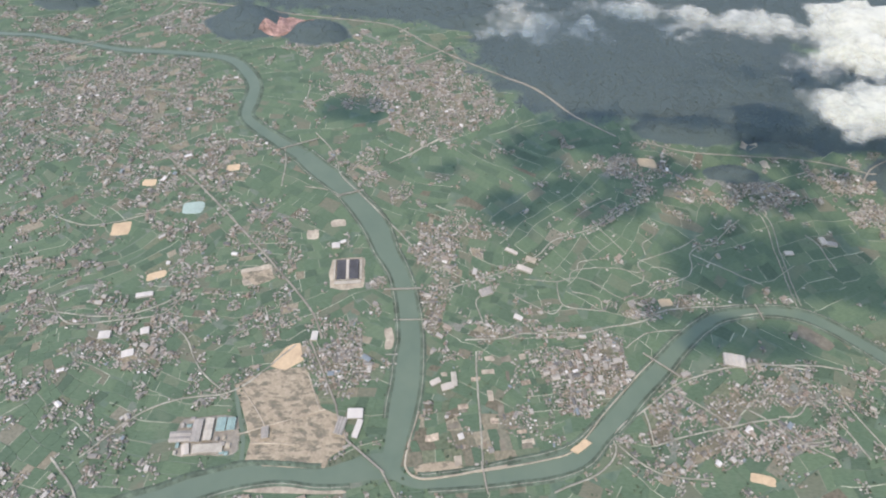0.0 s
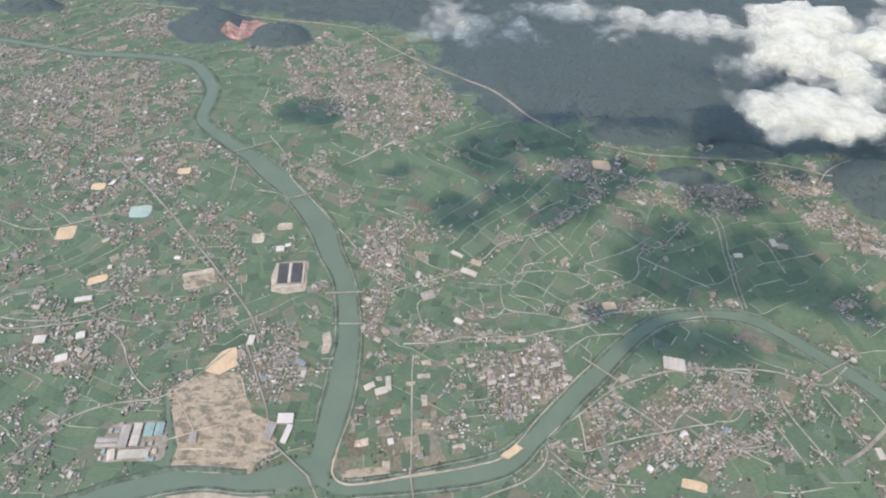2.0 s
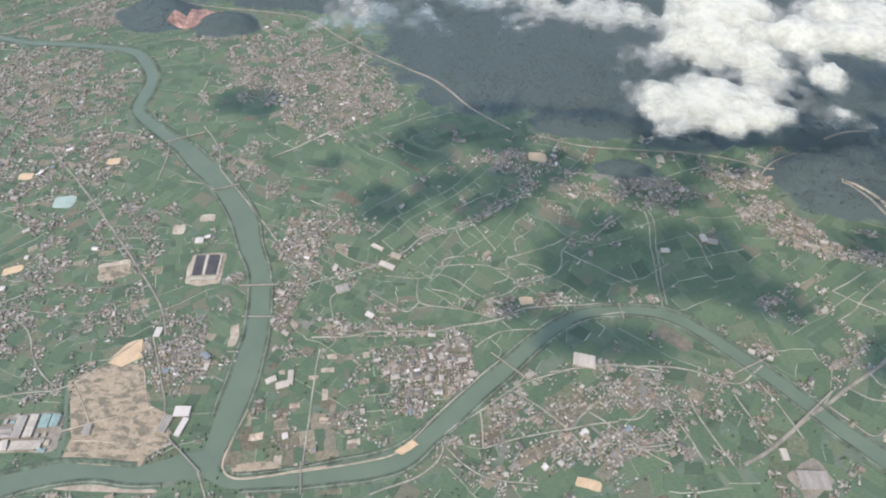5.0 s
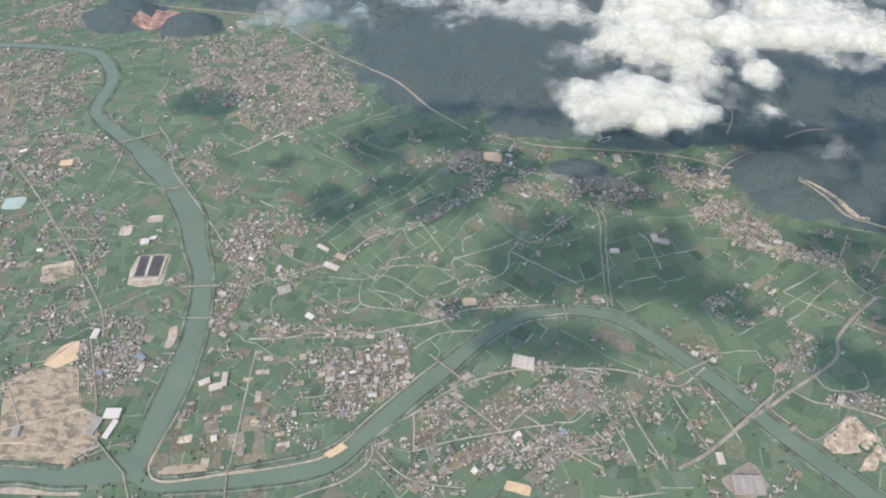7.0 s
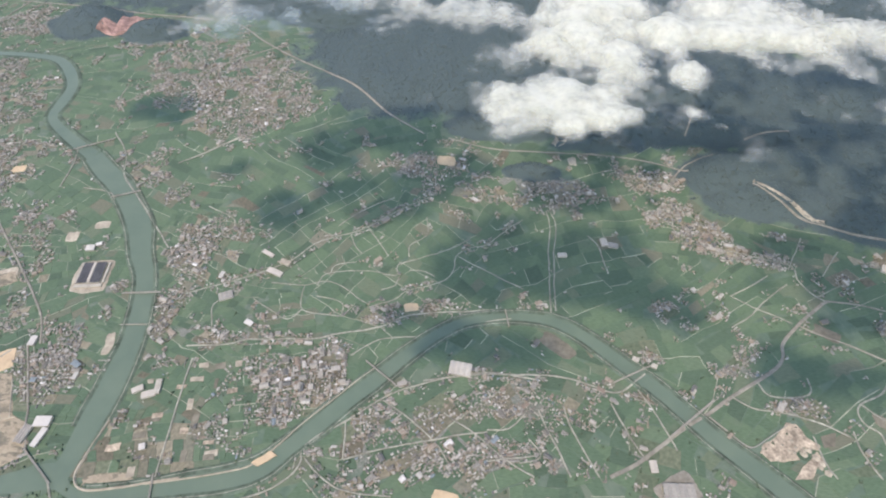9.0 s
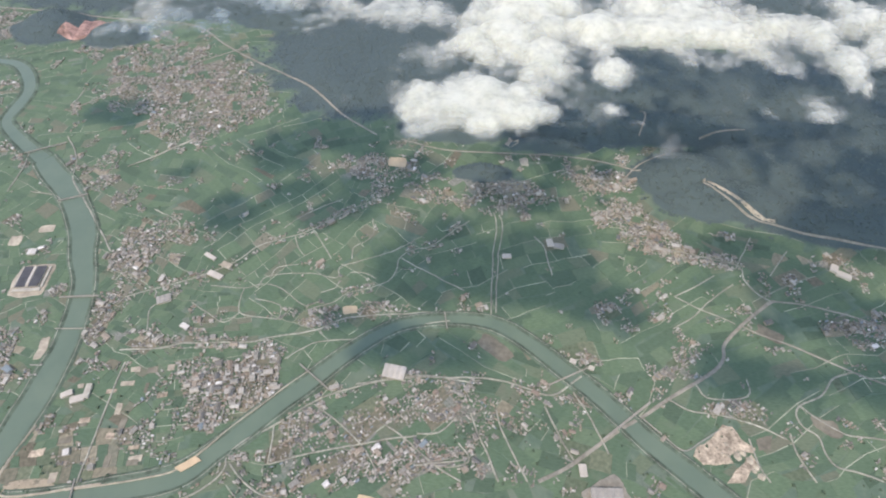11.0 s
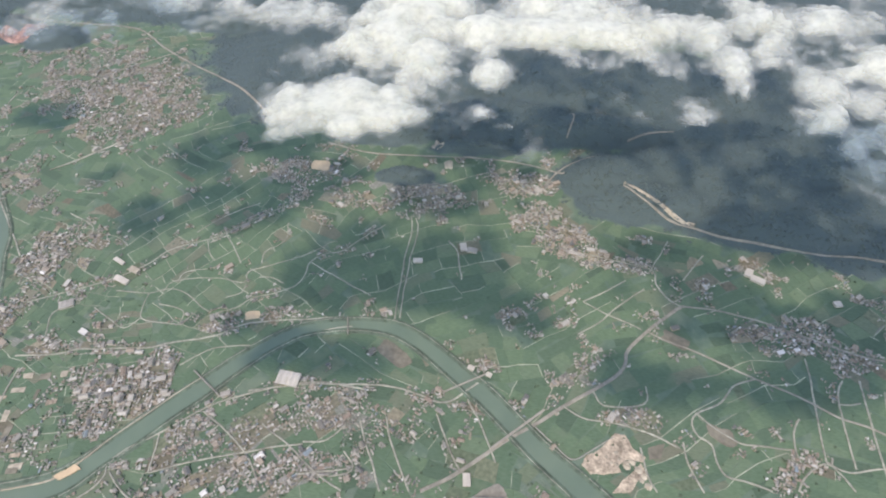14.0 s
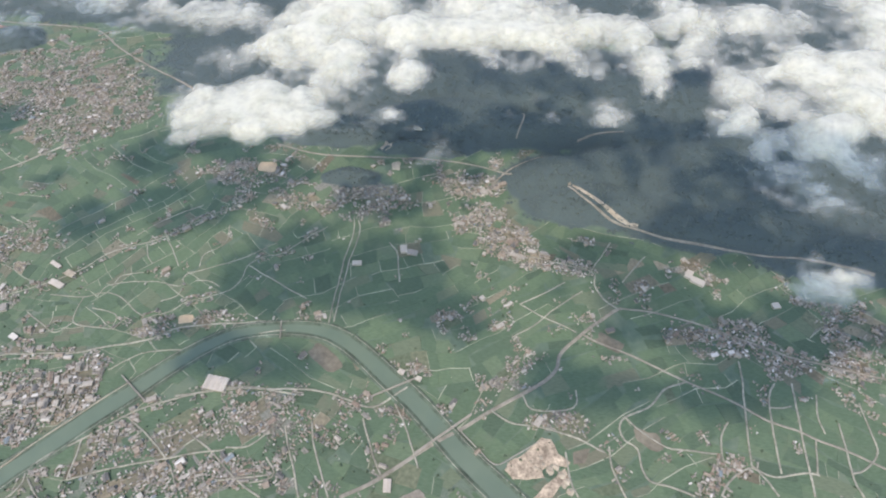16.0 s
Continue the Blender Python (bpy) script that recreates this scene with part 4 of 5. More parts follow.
def parcels():
    """Crop fields: rows of plots in each zone, turned its own way, with tracks between."""
    rng = np.random.default_rng(4)
    out = []
    for k, (zx, zy, turn, deep, long) in enumerate(ZONES):
        c, s, v, row = math.cos(radians(turn)), math.sin(radians(turn)), -110.0, 0
        path, old = 0.2, 90 < zx < 350 and 290 < zy < 480
        while v < 110:
            h = deep * rng.uniform(0.75, 1.35)
            lane = (row % 2 == 0 and rng.random() < 0.5) or (old and rng.random() < 0.3)
            u = -110.0 - rng.uniform(0, long)
            while u < 110:
                w = long * rng.uniform(0.5, 1.5)
                g = 0.2 if rng.random() < 0.6 else path
                top = 2 * path if row % 2 == 0 else 0.2
                out.append((k, zx, zy, c, s, u + g, u + w - g, v + 0.2, v + h - top, 0.1 + 0.0021 * (37 * k % 97) + 0.0005 * (row % 4), 1.0 if lane else 0.0, 1.0 if rng.random() < (0.45 if old else 0.2) else 0.0))
                u += w
            v, row = v + h, row + 1
    a = np.array(out)
    um, vm = (a[:, 5] + a[:, 6]) / 2, (a[:, 7] + a[:, 8]) / 2
    x, y = a[:, 1] + um * a[:, 3] - vm * a[:, 4], a[:, 2] + um * a[:, 4] + vm * a[:, 3]
    keep = (zone_of(x, y) == a[:, 0]) & (forest_at(x, y) < 0.25) & (height(x, y) < 0.6)
    a, x, y = a[keep], x[keep], y[keep]
    d = town_at(x, y)
    built = rng.random(len(a)) < np.maximum(np.interp(d, [0.4, 0.65, 1.0], [0.01, 0.12, 0.55]), np.where(((x - 22) / 58) ** 2 + ((y - 168) / 42) ** 2 < 1, 0.6, 0.0))
    return a, built


def warped(x, y):
    """The plots follow old winding lanes."""
    dx = 26 * (vnoise(x, y, 62, 71, 2) - 0.5) + 9 * (vnoise(x, y, 19, 73, 2) - 0.5)
    dy = 26 * (vnoise(x, y, 62, 72, 2) - 0.5) + 9 * (vnoise(x, y, 19, 74, 2) - 0.5)
    return x + dx, y + dy


def plan_of(p, u, v):
    """Places of the plots' own coordinates in the plan; p is rows of plots, u and v are columns to match."""
    return warped(p[:, 1, None] + u * p[:, 3, None] - v * p[:, 4, None], p[:, 2, None] + u * p[:, 4, None] + v * p[:, 3, None])


PF = [(0, 1, 2, 3), (4, 5, 1, 0), (5, 6, 2, 1), (6, 7, 3, 2), (7, 4, 0, 3)]
all_parcels, built = parcels()
u0, u1, v0, v1 = all_parcels[:, 5:9].T
e = -0.15
px, py = plan_of(all_parcels, np.stack([u0, u1, u1, u0, u0 + e, u1 - e, u1 - e, u0 + e], 1), np.stack([v0, v0, v1, v1, v0 + e, v0 + e, v1 - e, v1 - e], 1))
pz = np.concatenate([np.repeat(all_parcels[:, 9:10], 4, 1), np.full((len(px), 4), 0.02)], 1)
plots = np.stack([px, py, pz], -1)
middle = plots[:, :4, :2].mean(1)
dry = ~(looked(WET, px[:, :4], py[:, :4]).all(1) & looked(WET, middle[:, 0], middle[:, 1]))
close = dry & ~built & (middle[:, 1] < 215) & (middle[:, 1] > 90) & (middle[:, 0] > -330) & (middle[:, 0] < 900)
close &= np.cumsum(close) <= 290
for q in plots[close]:
    part("field", mesh_from("field", q, PF, [FIELD_OWN]), ground)


def joined(q):
    n = q.shape[1]
    return q.reshape(-1, 3), [tuple(n * i + j for j in f) for i in range(len(q)) for f in (PF if n == 8 else PF[:1])]


tagged(new("crop_fields", mesh_from("crop_fields", *joined(plots[dry & ~built & ~close]), [FIELDS])), "patchwork of green crop fields with pale tracks", "field", kind="stuff")
tagged(new("village_yards", mesh_from("village_yards", *joined(plots[dry & built]), [YARD])), "trodden brown yards between village houses", "yard", kind="stuff")


def strips(pick, a, b, c, d, z):
    """Thin tracks along one side of the plots picked."""
    p = all_parcels[pick]
    a, b, c, d = a[pick], b[pick], c[pick], d[pick]
    x, y = plan_of(p, np.stack([a, b, b, a], 1), np.stack([c, c, d, d], 1))
    good = ~looked(WET, x.mean(1), y.mean(1)) & ~looked(BARE, x.mean(1), y.mean(1))
    return np.stack([x, y, np.repeat(p[:, 9:10] + z, 4, 1)], -1)[good]


tracks = np.concatenate([strips(all_parcels[:, 10] > 0, u0 - 0.3, u1 + 0.3, v1 - 0.2, v1 + 0.6, 0.012),
                         strips(all_parcels[:, 11] > 0, u1 - 0.15, u1 + 0.5, v0, v1, 0.016)])
tagged(new("field_tracks", mesh_from("field_tracks", *joined(tracks), [TRACK])), "thin pale tracks between crop fields", "track", kind="stuff")

# ---- houses ----
rng = np.random.default_rng(7)


OPEN_ROADS = ("field", "grid", "east", "lane", "canal", "express", "hillside", "hill_lane", "hill_path", "highway", "shore", "spur", "diagonal", "south_b", "pond")


def house_sites():
    """Rows of x, y, turn: houses stand in ragged clusters where the land is built over, and along the village roads."""
    rows = []
    for k, (zx, zy, turn, _, _) in enumerate(ZONES):
        c, s = math.cos(radians(turn)), math.sin(radians(turn))
        u, v = np.meshgrid(np.arange(-95, 95, 2.6), np.arange(-95, 95, 2.4))
        u, v = (u + rng.uniform(-0.6, 0.6, u.shape)).ravel(), (v + rng.uniform(-0.6, 0.6, v.shape)).ravel()
        x, y = zx + u * c - v * s, zy + u * s + v * c
        mine = zone_of(x, y) == k
        x, y = warped(x[mine], y[mine])
        patchy = np.clip((vnoise(x, y, 15, 61, 3) - 0.5) * 2.0 + 0.5, 0, 1)
        mine = town_at(x, y) > 0.13 + 1.0 * patchy
        rows.append(np.column_stack([x[mine], y[mine], np.full(mine.sum(), turn)]))
    for key, (w, line) in ROAD_LINES.items():
        if key.startswith(OPEN_ROADS):
            continue
        fine = curve_through(line, 2.6)
        n, busy = sides(fine), vnoise(fine[:, 0], fine[:, 1], 24, 81, 2)
        for side in (-1, 1):
            for row in (0, 1):
                some = rng.random(len(fine)) < 0.9 * (busy - 0.5) * 5
                o = side * (w / 2 + 2.4 + 2.4 * row)
                rows.append(np.column_stack([fine[:, :2] + n * o, np.degrees(np.arctan2(n[:, 0], -n[:, 1]))])[some])
    a = np.vstack(rows)
    x, y = a[:, 0], a[:, 1]
    ok = (rng.random(len(a)) < np.interp(town_at(x, y), [0.7, 1.0], [0.74, 0.95])) & ~looked(WET, x, y) & ~looked(PAVED, x, y) & ~looked(BARE, x, y) & (forest_at(x, y) < 0.3)
    return a[ok]


sites = house_sites()
UNIT_WALL = np.array([(-.5, -.5, 0), (.5, -.5, 0), (.5, .5, 0), (-.5, .5, 0), (-.5, -.5, 1), (.5, -.5, 1), (.5, .5, 1), (-.5, .5, 1)])
WALL_F = [(0, 1, 5, 4), (1, 2, 6, 5), (2, 3, 7, 6), (3, 0, 4, 7)]
UNIT_ROOF = np.array([(-.55, -.56, 0), (.55, -.56, 0), (.55, .56, 0), (-.55, .56, 0), (-.5, 0, 1), (.5, 0, 1)])
ROOF_F = [(0, 1, 5, 4), (2, 3, 4, 5), (1, 2, 5), (3, 0, 4), (3, 2, 1, 0)]
KINDS = [(5.6, 3.4, 2.2, 1.0), (4.6, 3.0, 2.6, 0.8), (6.4, 3.2, 2.0, 1.0), (4.4, 3.6, 3.0, 0.25), (3.2, 2.6, 1.8, 0.7), (7.2, 3.8, 2.6, 0.3), (2.8, 5.4, 2.4, 0.8)]
kinds = rng.integers(0, len(KINDS), len(sites))
turns = sites[:, 2] + np.where(rng.random(len(sites)) < 0.35, 90, 0) + rng.uniform(-6, 6, len(sites))
scales = np.where(rng.random(len(sites)) < 0.03, rng.uniform(0.7, 1.2, len(sites)), 0.28 + 0.27 * rng.random(len(sites)) ** 1.3)
near_order = np.argsort(sites[:, 1] + np.where((sites[:, 0] > -330) & (sites[:, 0] < 860) & (sites[:, 1] > 105), 0, 5000))
own = set(near_order[:300].tolist())
scales *= np.interp(town_at(sites[:, 0], sites[:, 1]), [0.8, 1.05], [1.0, 1.22])
base_z = height(sites[:, 0], sites[:, 1])

wall_meshes, roof_meshes = [], []
for w, l, h, r in KINDS:
    wall_meshes.append(mesh_from("wall", UNIT_WALL * (w, l, h), WALL_F, [WALL_OWN]))
    roof_meshes.append(mesh_from("roof", UNIT_ROOF * (w, l, r) + (0, 0, h + 0.004), ROOF_F, [ROOF_OWN]))
win_mesh = {}
for k, (w, l, h, r) in enumerate(KINDS):
    win_mesh[k] = box_mesh("window", -0.4, 0.4, -l / 2 - 0.05, -l / 2 + 0.02, h * 0.55, h * 0.85, DARK)
HOUSE_LABELS = ["two-storey village house with gabled roof", "small village house with pitched roof", "long village house with gabled roof",
                "flat-roofed village house with pale walls", "little outbuilding with pitched roof", "wide flat-roofed village building", "narrow gabled village house"]

for i in sorted(own):
    k = kinds[i]
    e = empty("house", pose(sites[i, 0], sites[i, 1], base_z[i], 0, 0, turns[i]) @ Matrix.Scale(scales[i], 4), HOUSE_LABELS[k], "house", "village houses")
    part("wall", wall_meshes[k], e)
    part("roof", roof_meshes[k], e)
    for dx in (-0.25, 0.25):
        part("window", win_mesh[k], e, place=pose(dx * KINDS[k][0], 0, 0))

rest = np.array([i for i in range(len(sites)) if i not in own])
dims = np.array(KINDS)[kinds[rest]]
shape = np.concatenate([UNIT_WALL[None] * dims[:, None, :3], UNIT_ROOF[None] * dims[:, None, [0, 1, 3]] + np.stack([dims[:, 2] * 0, dims[:, 2] * 0, dims[:, 2] + 0.004], -1)[:, None]], 1)
shape *= scales[rest][:, None, None]
c, s = np.cos(np.radians(turns[rest]))[:, None], np.sin(np.radians(turns[rest]))[:, None]
verts = np.stack([shape[..., 0] * c - shape[..., 1] * s + sites[rest, 0][:, None], shape[..., 0] * s + shape[..., 1] * c + sites[rest, 1][:, None],
                  shape[..., 2] + base_z[rest][:, None]], -1).reshape(-1, 3)
one = WALL_F + [tuple(8 + j for j in f) for f in ROOF_F]
faces = [tuple(14 * i + j for j in f) for i in range(len(rest)) for f in one]
which = ([0] * 4 + [1] * 5) * len(rest)
tagged(new("distant_houses", mesh_from("distant_houses", verts, faces, [WALLS, ROOFS], which)),
       "thousands of small pale houses in villages", "houses", kind="stuff")

# ---- trees ----
t = (1 + 5 ** 0.5) / 2
ICO = np.array([(-1, t, 0), (1, t, 0), (-1, -t, 0), (1, -t, 0), (0, -1, t), (0, 1, t), (0, -1, -t), (0, 1, -t), (t, 0, -1), (t, 0, 1), (-t, 0, -1), (-t, 0, 1)]) / math.hypot(1, t)
ICO_F = np.array([(0, 11, 5), (0, 5, 1), (0, 1, 7), (0, 7, 10), (0, 10, 11), (1, 5, 9), (5, 11, 4), (11, 10, 2), (10, 7, 6), (7, 1, 8),
                  (3, 9, 4), (3, 4, 2), (3, 2, 6), (3, 6, 8), (3, 8, 9), (4, 9, 5), (2, 4, 11), (6, 2, 10), (8, 6, 7), (9, 8, 1)])


def clumps(name, x, y, size, tall, mat, label):
    """Many uneven leafy clumps as one object."""
    n = len(x)
    turn = rng.uniform(0, 6.28, n)
    v = ICO[None] * (1 + rng.uniform(-0.38, 0.3, (n, 12, 1)))
    c, s = np.cos(turn)[:, None], np.sin(turn)[:, None]
    vx, vy = v[..., 0] * c - v[..., 1] * s, v[..., 0] * s + v[..., 1] * c
    z = height(x, y)[:, None] + (v[..., 2] * tall + tall * 0.75) * size[:, None]
    verts = np.stack([vx * size[:, None] + x[:, None], vy * size[:, None] + y[:, None], z], -1).reshape(-1, 3)
    faces = (ICO_F[None] + 12 * np.arange(n)[:, None, None]).reshape(-1, 3).tolist()
    tagged(new(name, mesh_from(name, verts, faces, [mat], smooth=True)), label, "trees", kind="stuff")


def scatter(n, x0, x1, y0, y1):
    return rng.uniform(x0, x1, n), rng.uniform(y0, y1, n)


which = rng.integers(0, len(sites), 30000)
x, y = sites[which, 0] + rng.uniform(-3.2, 3.2, len(which)), sites[which, 1] + rng.uniform(-3.2, 3.2, len(which))
more = scatter(4000, -890, 1340, 70, 1040)
x, y = np.concatenate([x, more[0]]), np.concatenate([y, more[1]])
keep = (rng.random(len(x)) < np.clip((vnoise(x, y, 20, 31, 2) - 0.35) * 3, 0.03, 1)) & (forest_at(x, y) < 0.35) & ~looked(WET, x, y) & ~looked(PAVED, x, y) & ~looked(BARE, x, y)
x, y = x[keep], y[keep]
clumps("garden_trees", x, y, rng.uniform(0.5, 1.2, len(x)), 1.0, LEAVES, "dark green trees and hedges among houses")

x, y = scatter(80000, -890, 1380, 420, 1110)
f = forest_at(x, y)
keep = (f > 0.3) & (rng.random(len(x)) < f + 0.35) & ~looked(PAVED, x, y) & ~looked(BARE, x, y) & ~looked(WET, x, y)
x, y = x[keep], y[keep]
clumps("forest_trees", x, y, rng.uniform(1.2, 2.4, len(x)), 0.09, HAZY_WOODS, "dense dark green forest over low hills")

xs, ys = [], []
for line in RIVERS:
    n = sides(line)
    for i in range(len(line)):
        for s in (-1, 1):
            if rng.random() < 0.55 * float(vnoise(line[i, 0] + 90 * s, line[i, 1], 30, 40)):
                o = s * (line[i, 2] / 2 + rng.uniform(0.5, 3))
                xs.append(line[i, 0] + n[i, 0] * o)
                ys.append(line[i, 1] + n[i, 1] * o)
clumps("bank_bushes", np.array(xs), np.array(ys), rng.uniform(0.8, 1.7, len(xs)), 0.8, LEAVES, "dark bushes along the river banks")



def tree_mesh(seed):
    """The crown of one tree: a cloud of uneven leafy clumps with gaps."""
    r = np.random.default_rng(seed)
    verts, faces = [], []
    for k in range(9):
        a, h = r.uniform(0, 6.28), r.uniform(0.9, 2.3)
        d = r.uniform(0.2, 0.8) * (1.2 - abs(h - 1.5) * 0.5)
        v = ICO * (1 + r.uniform(-0.35, 0.3, (12, 1))) * r.uniform(0.4, 0.72) + (d * math.cos(a), d * math.sin(a), h)
        faces += (ICO_F + 12 * k).tolist()
        verts.append(v)
    return mesh_from("crown", np.vstack(verts), faces, [LEAVES])


def trunk_mesh():
    n, rows, faces = 7, [], []
    for z, r in ((-0.1, 0.16), (0.5, 0.11), (1.3, 0.08), (2.0, 0.03)):
        rows += [(r * math.cos(6.283 * i / n), r * math.sin(6.283 * i / n), z) for i in range(n)]
    for k in range(3):
        faces += [(k * n + i, k * n + (i + 1) % n, (k + 1) * n + (i + 1) % n, (k + 1) * n + i) for i in range(n)]
    return mesh_from("trunk", rows, faces, [BROWN], smooth=True)


crowns, trunk_shape = [tree_mesh(60 + k) for k in range(5)], trunk_mesh()
x, y = scatter(1500, -300, 820, 108, 230)
d = town_at(x, y)
keep = (rng.random(len(x)) < 0.15 + 0.5 * d) & ~looked(WET, x, y) & ~looked(PAVED, x, y) & ~looked(BARE, x, y)
for k, (px_, py_) in enumerate(list(zip(x[keep], y[keep]))[:200]):
    e = empty("tree", pose(px_, py_, 0.1, 0, 0, 47 * k) @ Matrix.Scale(rng.uniform(0.7, 1.3), 4), "small dark green broadleaf tree", "tree", "village trees")
    part("trunk", trunk_shape, e)
    part("crown", crowns[k % 5], e)


def jetty(x, y, l, turn):
    e = empty("jetty", pose(x, y, 0, 0, 0, turn), "narrow pale concrete jetty reaching into the river", "jetty", "river jetties")
    part("deck", box_mesh("deck", 0, l, -0.5, 0.5, 0.9, 1.2, CONCRETE, 0.05), e)
    part("head", box_mesh("head", l - 1.6, l + 0.4, -1, 1, 1.204, 1.9, CONCRETE, 0.1), e)
    for i in range(3):
        xx = l * (i + 0.8) / 3.4
        part("post", box_mesh("post", xx - 0.2, xx + 0.2, -0.3, 0.3, -0.4, 0.896, CONCRETE), e)


jetty(-46, 253, 12, 4)
jetty(-45, 243, 11, 2)

# ---- quarry heaps ----
def heap(x, y, r, h, label):
    n, rings = 18, 5
    verts, faces = [(x, y, 0.4 + h)], []
    for k in range(1, rings + 1):
        q = k / rings
        for i in range(n):
            a = 2 * math.pi * i / n
            rr = r * q * (0.85 + 0.3 * random.random())
            verts.append((x + rr * math.cos(a), y + rr * math.sin(a), 0.35 + h * (1 - q) ** 1.2 * random.uniform(0.85, 1.1)))
    for i in range(n):
        faces.append((0, 1 + i, 1 + (i + 1) % n))
        for k in range(rings - 1):
            a, b = 1 + k * n, 1 + (k + 1) * n
            faces.append((a + i, b + i, b + (i + 1) % n, a + (i + 1) % n))
    tagged(new("gravel_mound", mesh_from("gravel_mound", verts, faces, [SOIL], smooth=True)), label, "gravel mound", "quarry mounds")


for _ in range(14):
    heap(607 + random.uniform(-13, 13), 212 + random.uniform(-7, 7), random.uniform(1.6, 3.2), random.uniform(0.8, 1.8), "pale gravel mound on the quarry floor")
for _ in range(5):
    heap(626 + random.uniform(-4, 4), 200 + random.uniform(-9, 9), random.uniform(2, 4), random.uniform(1, 2), "pale gravel mound beside the river")


# ---- clouds ----
def cloud(label, lumps, base=222.0, rise=20.0, step=2.6, seed=1, ragged=1.5, shells=3, kind="", thick=0.0):
    """One cumulus: lumps are rows of x, y, half width, half depth. Billowing shells of droplets over one another, thinning out to a ragged rim."""
    lumps = np.array(lumps, float) * (1, 1, 0.97, 0.93)
    margin = np.maximum(45, 0.8 * lumps[:, 2:].max(0))
    x0, y0 = (lumps[:, :2] - lumps[:, 2:]).min(0) - margin
    x1, y1 = (lumps[:, :2] + lumps[:, 2:]).max(0) + margin
    x, y = np.meshgrid(np.arange(x0, x1, step), np.arange(y0, y1, step), indexing="ij")
    d = np.full(x.shape, -1.0)
    bend = min(16.0, 0.8 * float(lumps[:, 2:].min()))
    bx, by = x + bend * (vnoise(x, y, 22, seed + 8, 3) - 0.5) * 2, y + bend * (vnoise(x, y, 22, seed + 9, 3) - 0.5) * 2
    for cx, cy, rx, ry in lumps:
        d = np.maximum(d, 1 - np.sqrt(((bx - cx) / rx) ** 2 + ((by - cy) / ry) ** 2))
    wx, wy = x + 50 * (vnoise(x, y, 36, seed + 5, 4) - 0.5), y + 50 * (vnoise(x, y, 36, seed + 6, 4) - 0.5)
    d = d * 1.05 + 0.16 + 2.2 * ragged * (vnoise(wx, wy, 46, seed, 6) - 0.5)
    full = np.clip(d, 0, 1)
    billow = 1 - np.abs(2 * vnoise(wx, wy, 44, seed + 3, 2) - 1)
    n, m = x.shape
    index = np.arange(n * m).reshape(n, m)
    e = tagged(new("cloud"), label, "cloud", "cumulus clouds", kind)
    for name, ks in (("body", range(1, shells)), ("ragged_rim", (0,))):
        verts, faces, dens = [], [], []
        for k in ks:
            q = k / max(1, shells - 1)
            dk = np.clip(d + 0.2 - 0.3 * q, 0, 1.7) + thick * np.clip((d - 0.04) * 2.2, 0, 1)
            z = base + 0.65 * rise * (q * full * (0.5 + 0.5 * billow)) + 6 * (vnoise(x, y, 24, seed + 20 + k, 2) - 0.5)
            quad = np.maximum.reduce([dk[:-1, :-1], dk[1:, :-1], dk[1:, 1:], dk[:-1, 1:]]) > 0
            f = np.stack([index[:-1, :-1][quad], index[1:, :-1][quad], index[1:, 1:][quad], index[:-1, 1:][quad]], 1)
            used, inverse = np.unique(f, return_inverse=True)
            faces.append(inverse.reshape(f.shape) + sum(len(v) for v in verts))
            verts.append(np.stack([x, y, z], -1).reshape(-1, 3)[used])
            dens.append(dk.ravel()[used])
        part(name, mesh_from(name, np.vstack(verts), np.vstack(faces).tolist(), [CLOUD], smooth=True, values={"cloud_body": np.concatenate(dens)}), e)


cloud("soft cream-white cumulus cloud with ragged rim", [(328, 395, 21, 24), (364, 390, 38, 30), (400, 382, 25, 22), (384, 371, 21, 17), (415, 399, 21, 22)], seed=17, ragged=1.3, rise=15, thick=0.2)
cloud("thin torn veil of white cloud", [(412, 440, 22, 26), (336, 449, 22, 20), (454, 404, 14, 14)], seed=13, rise=8, ragged=1.3, shells=2, thick=-0.45)
cloud("broad bright white cumulus bank", [(389, 501, 34, 48), (436, 459, 41, 46), (469, 496, 53, 50), (526, 506, 53, 39), (578, 490, 42, 40), (484, 443, 27, 28), (550, 461, 19, 21), (440, 538, 62, 32), (560, 545, 72, 32)], seed=23, rise=20, ragged=1.3, thick=0.4)
cloud("white cumulus bank with hanging wisps", [(631, 510, 48, 42), (672, 502, 33, 41), (676, 452, 18, 40), (676, 421, 6, 16), (717, 495, 23, 36)], seed=37, rise=20, ragged=1.3, thick=0.2)
cloud("distant white cumulus bank", [(768, 533, 48, 35), (823, 526, 52, 40), (880, 530, 47, 62), (737, 541, 39, 31), (735, 530, 50, 28), (800, 522, 62, 30), (872, 515, 62, 40)], seed=53, rise=20, ragged=1.3, thick=0.2)
cloud("tall bright cumulus with trailing wisps", [(767, 413, 36, 40), (732, 384, 21, 30), (790, 388, 35, 40), (796, 449, 34, 37), (833, 438, 29, 56), (739, 360, 23, 18), (840, 398, 31, 56)], seed=41, rise=22, ragged=1.3, thick=0.35)
cloud("torn wisps under the tall cumulus", [(747, 341, 22, 15), (756, 325, 18, 12), (765, 311, 15, 11)], seed=43, rise=8, ragged=1.2, shells=2)
cloud("thin white cloud drifting over the hills", [(135, 509, 52, 36), (179, 526, 32, 28), (81, 503, 42, 46)], seed=61, rise=14, ragged=1.3)
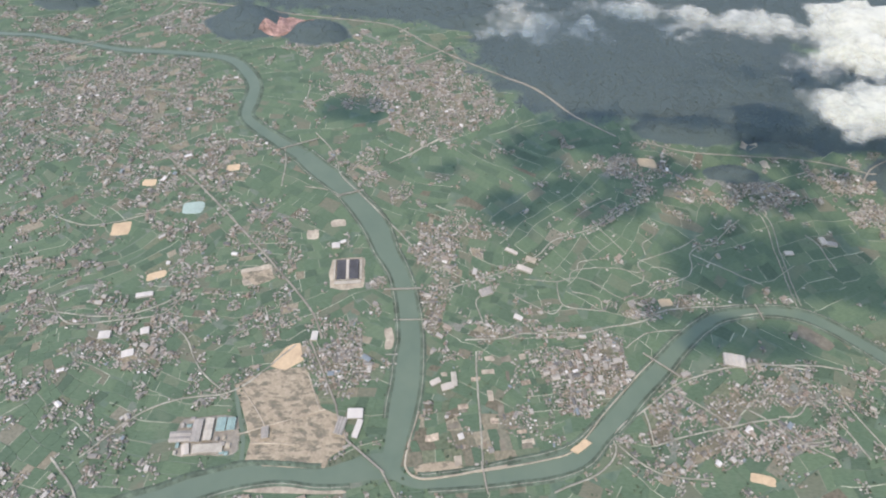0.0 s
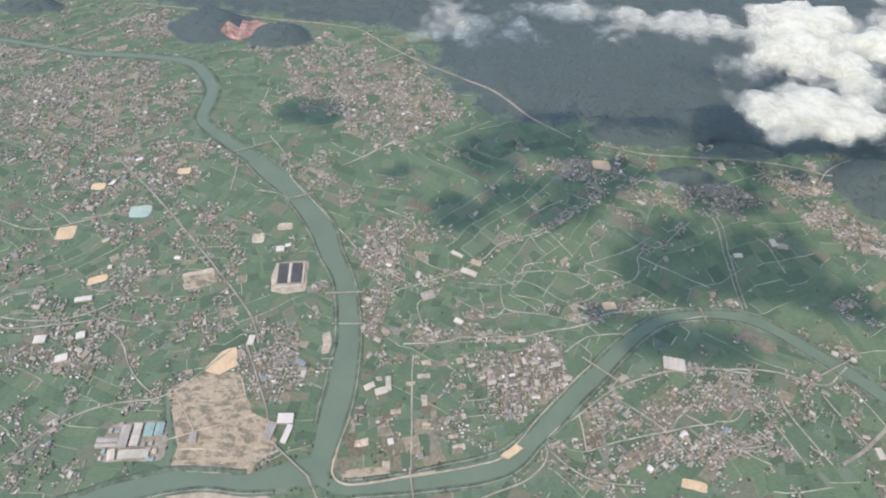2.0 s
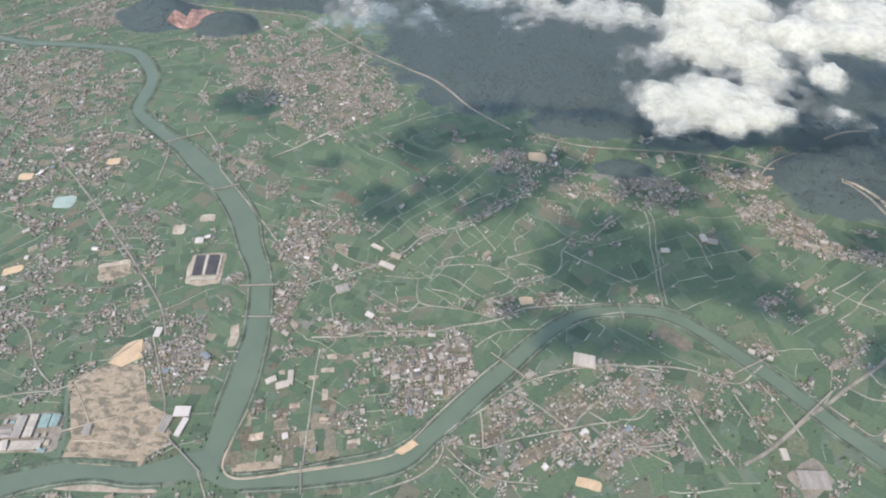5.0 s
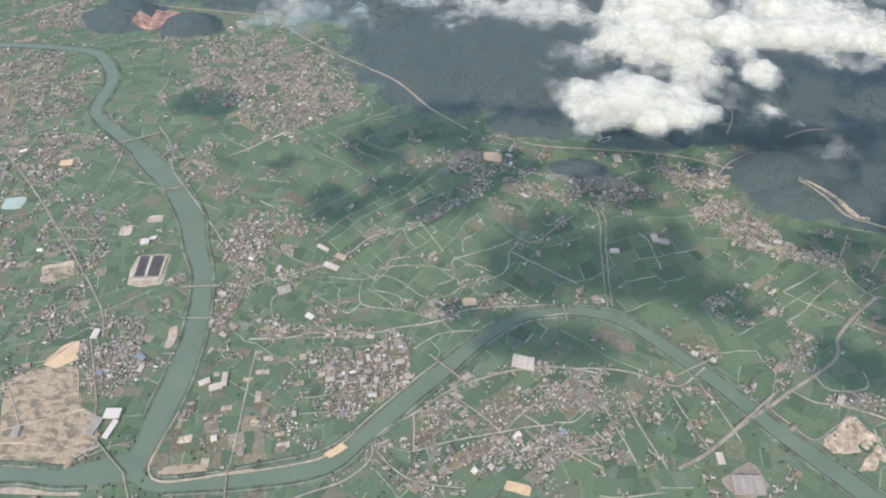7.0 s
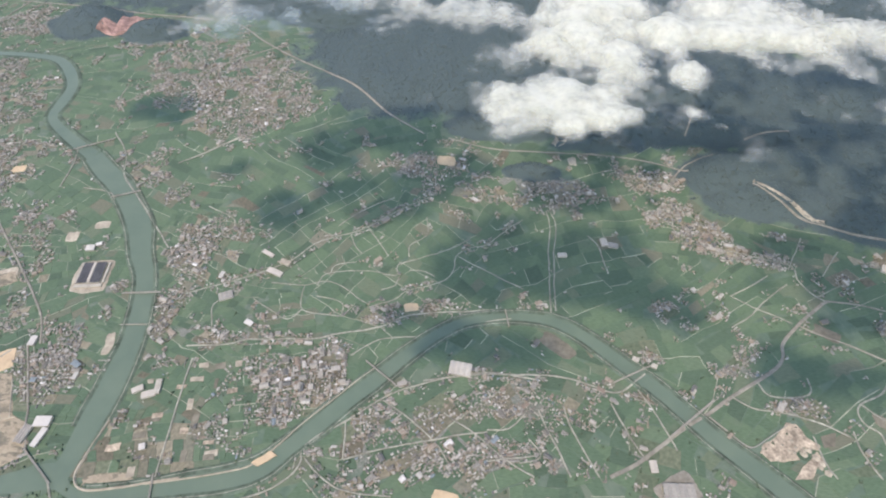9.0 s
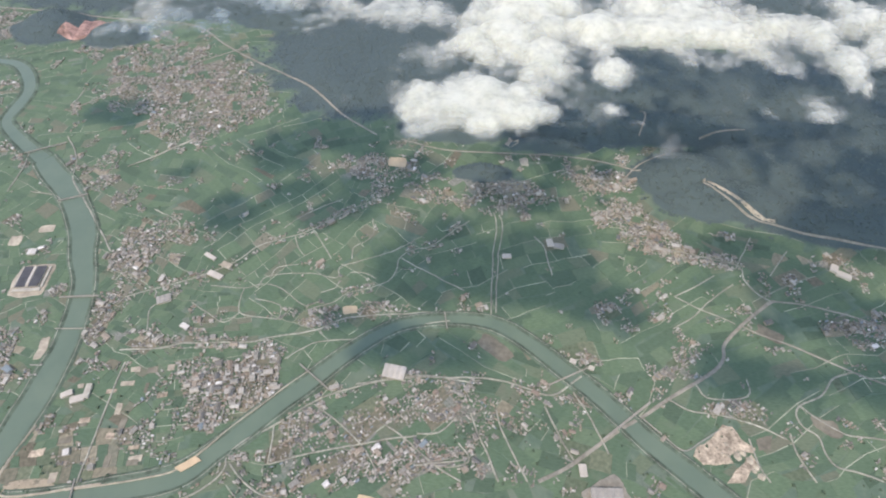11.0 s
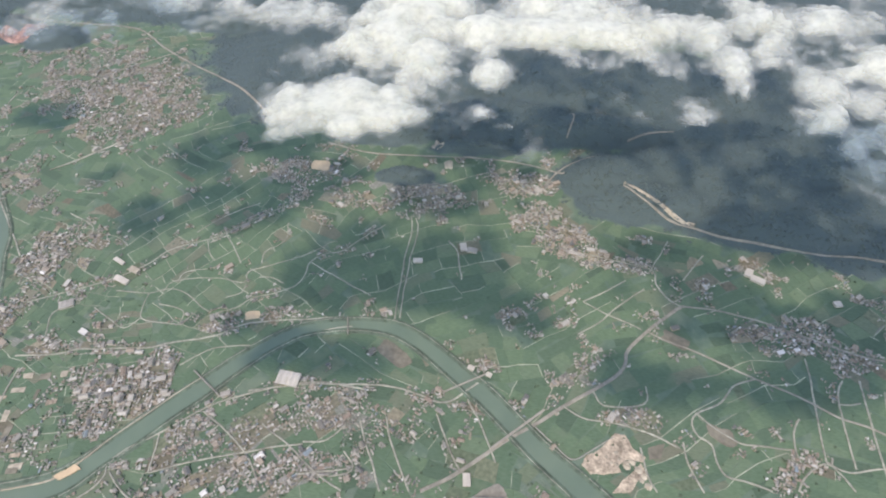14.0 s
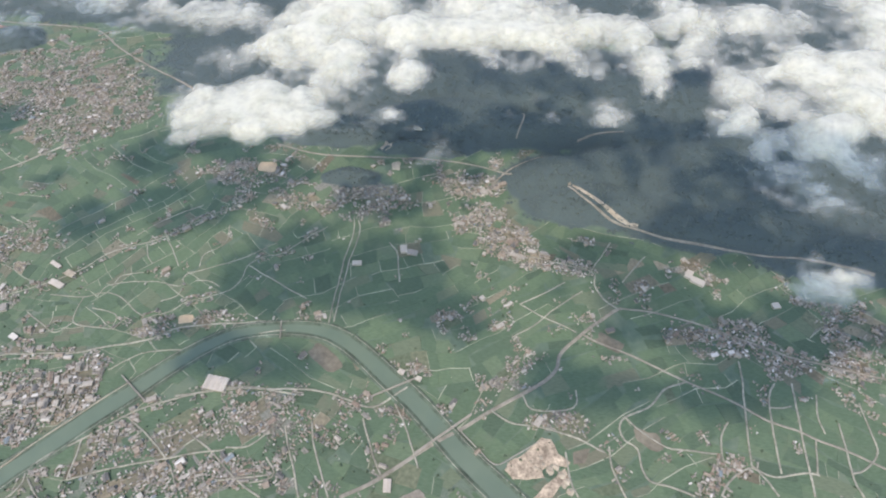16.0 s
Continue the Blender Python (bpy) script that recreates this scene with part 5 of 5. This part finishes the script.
cloud("thin white cloud over distant hills", [(289, 529, 37, 24), (251, 533, 21, 22), (332, 526, 16, 21)], seed=67, rise=14, ragged=1.3, shells=2)
cloud("small white puff of cloud", [(634, 398, 13, 12)], seed=71, rise=3, step=1.4, shells=2, ragged=1.0, thick=-0.3)
cloud("tiny wisp of cloud", [(597, 392, 8, 6)], seed=73, rise=3, step=1.4, shells=2, ragged=1.3, thick=-0.5)
cloud("small pale wisp of cloud", [(478, 388, 10, 9)], seed=79, rise=3, step=1.4, shells=2, ragged=1.3, thick=-0.3)
cloud("small flat cloud over the valley", [(735, 244, 15, 10), (754, 253, 9, 6)], seed=83, rise=4, step=1.4, shells=3, ragged=1.3)
cloud("far bank of white cloud", [(420, 640, 90, 44), (560, 650, 160, 54), (760, 650, 160, 50), (1000, 600, 160, 80)], seed=97, rise=20, step=5, ragged=1.3, shells=2)

# unseen clouds added above the aircraft, placed so their shadows lie on the plain
SHADES_WEST = [(118, 562, 36, 34), (84, 455, 34, 26), (256, 522, 42, 28), (314, 392, 40, 39), (384, 406, 62, 50), (-131, 643, 41, 21), (247, 324, 25, 15), (327, 301, 55, 18), (477, 403, 48, 42), (165, 497, 36, 16), (12, 529, 19, 13), (205, 604, 62, 38), (302, 546, 38, 22)]
SHADES_EAST = [(205, 470, 34, 13), (310, 291, 38, 15), (462, 393, 36, 22), (530, 355, 34, 23), (648, 288, 42, 24), (709, 345, 28, 18), (681, 439, 49, 22), (720, 286, 26, 8), (772, 273, 35, 14), (826, 287, 30, 12), (781, 307, 42, 18), (900, 369, 44, 28), (728, 396, 50, 28), (790, 344, 56, 24), (866, 332, 50, 22), (640, 282, 40, 20), (872, 366, 46, 26), (800, 468, 58, 24), (908, 452, 70, 22), (1000, 432, 70, 34)]
SHADES = SHADES_WEST + SHADES_EAST
HIGH = 640.0
for k, (x, y, rx, ry) in enumerate(SHADES):
    cloud("unseen high cloud added to shade the plain", [(x - HIGH * 0.25, y - HIGH * 0.55, rx * 1.35, ry * 1.4)], HIGH, 12, 6.0 if rx > 80 else 4.0, 200 + 7 * k, 0.8, 3, "structure", 0.75)
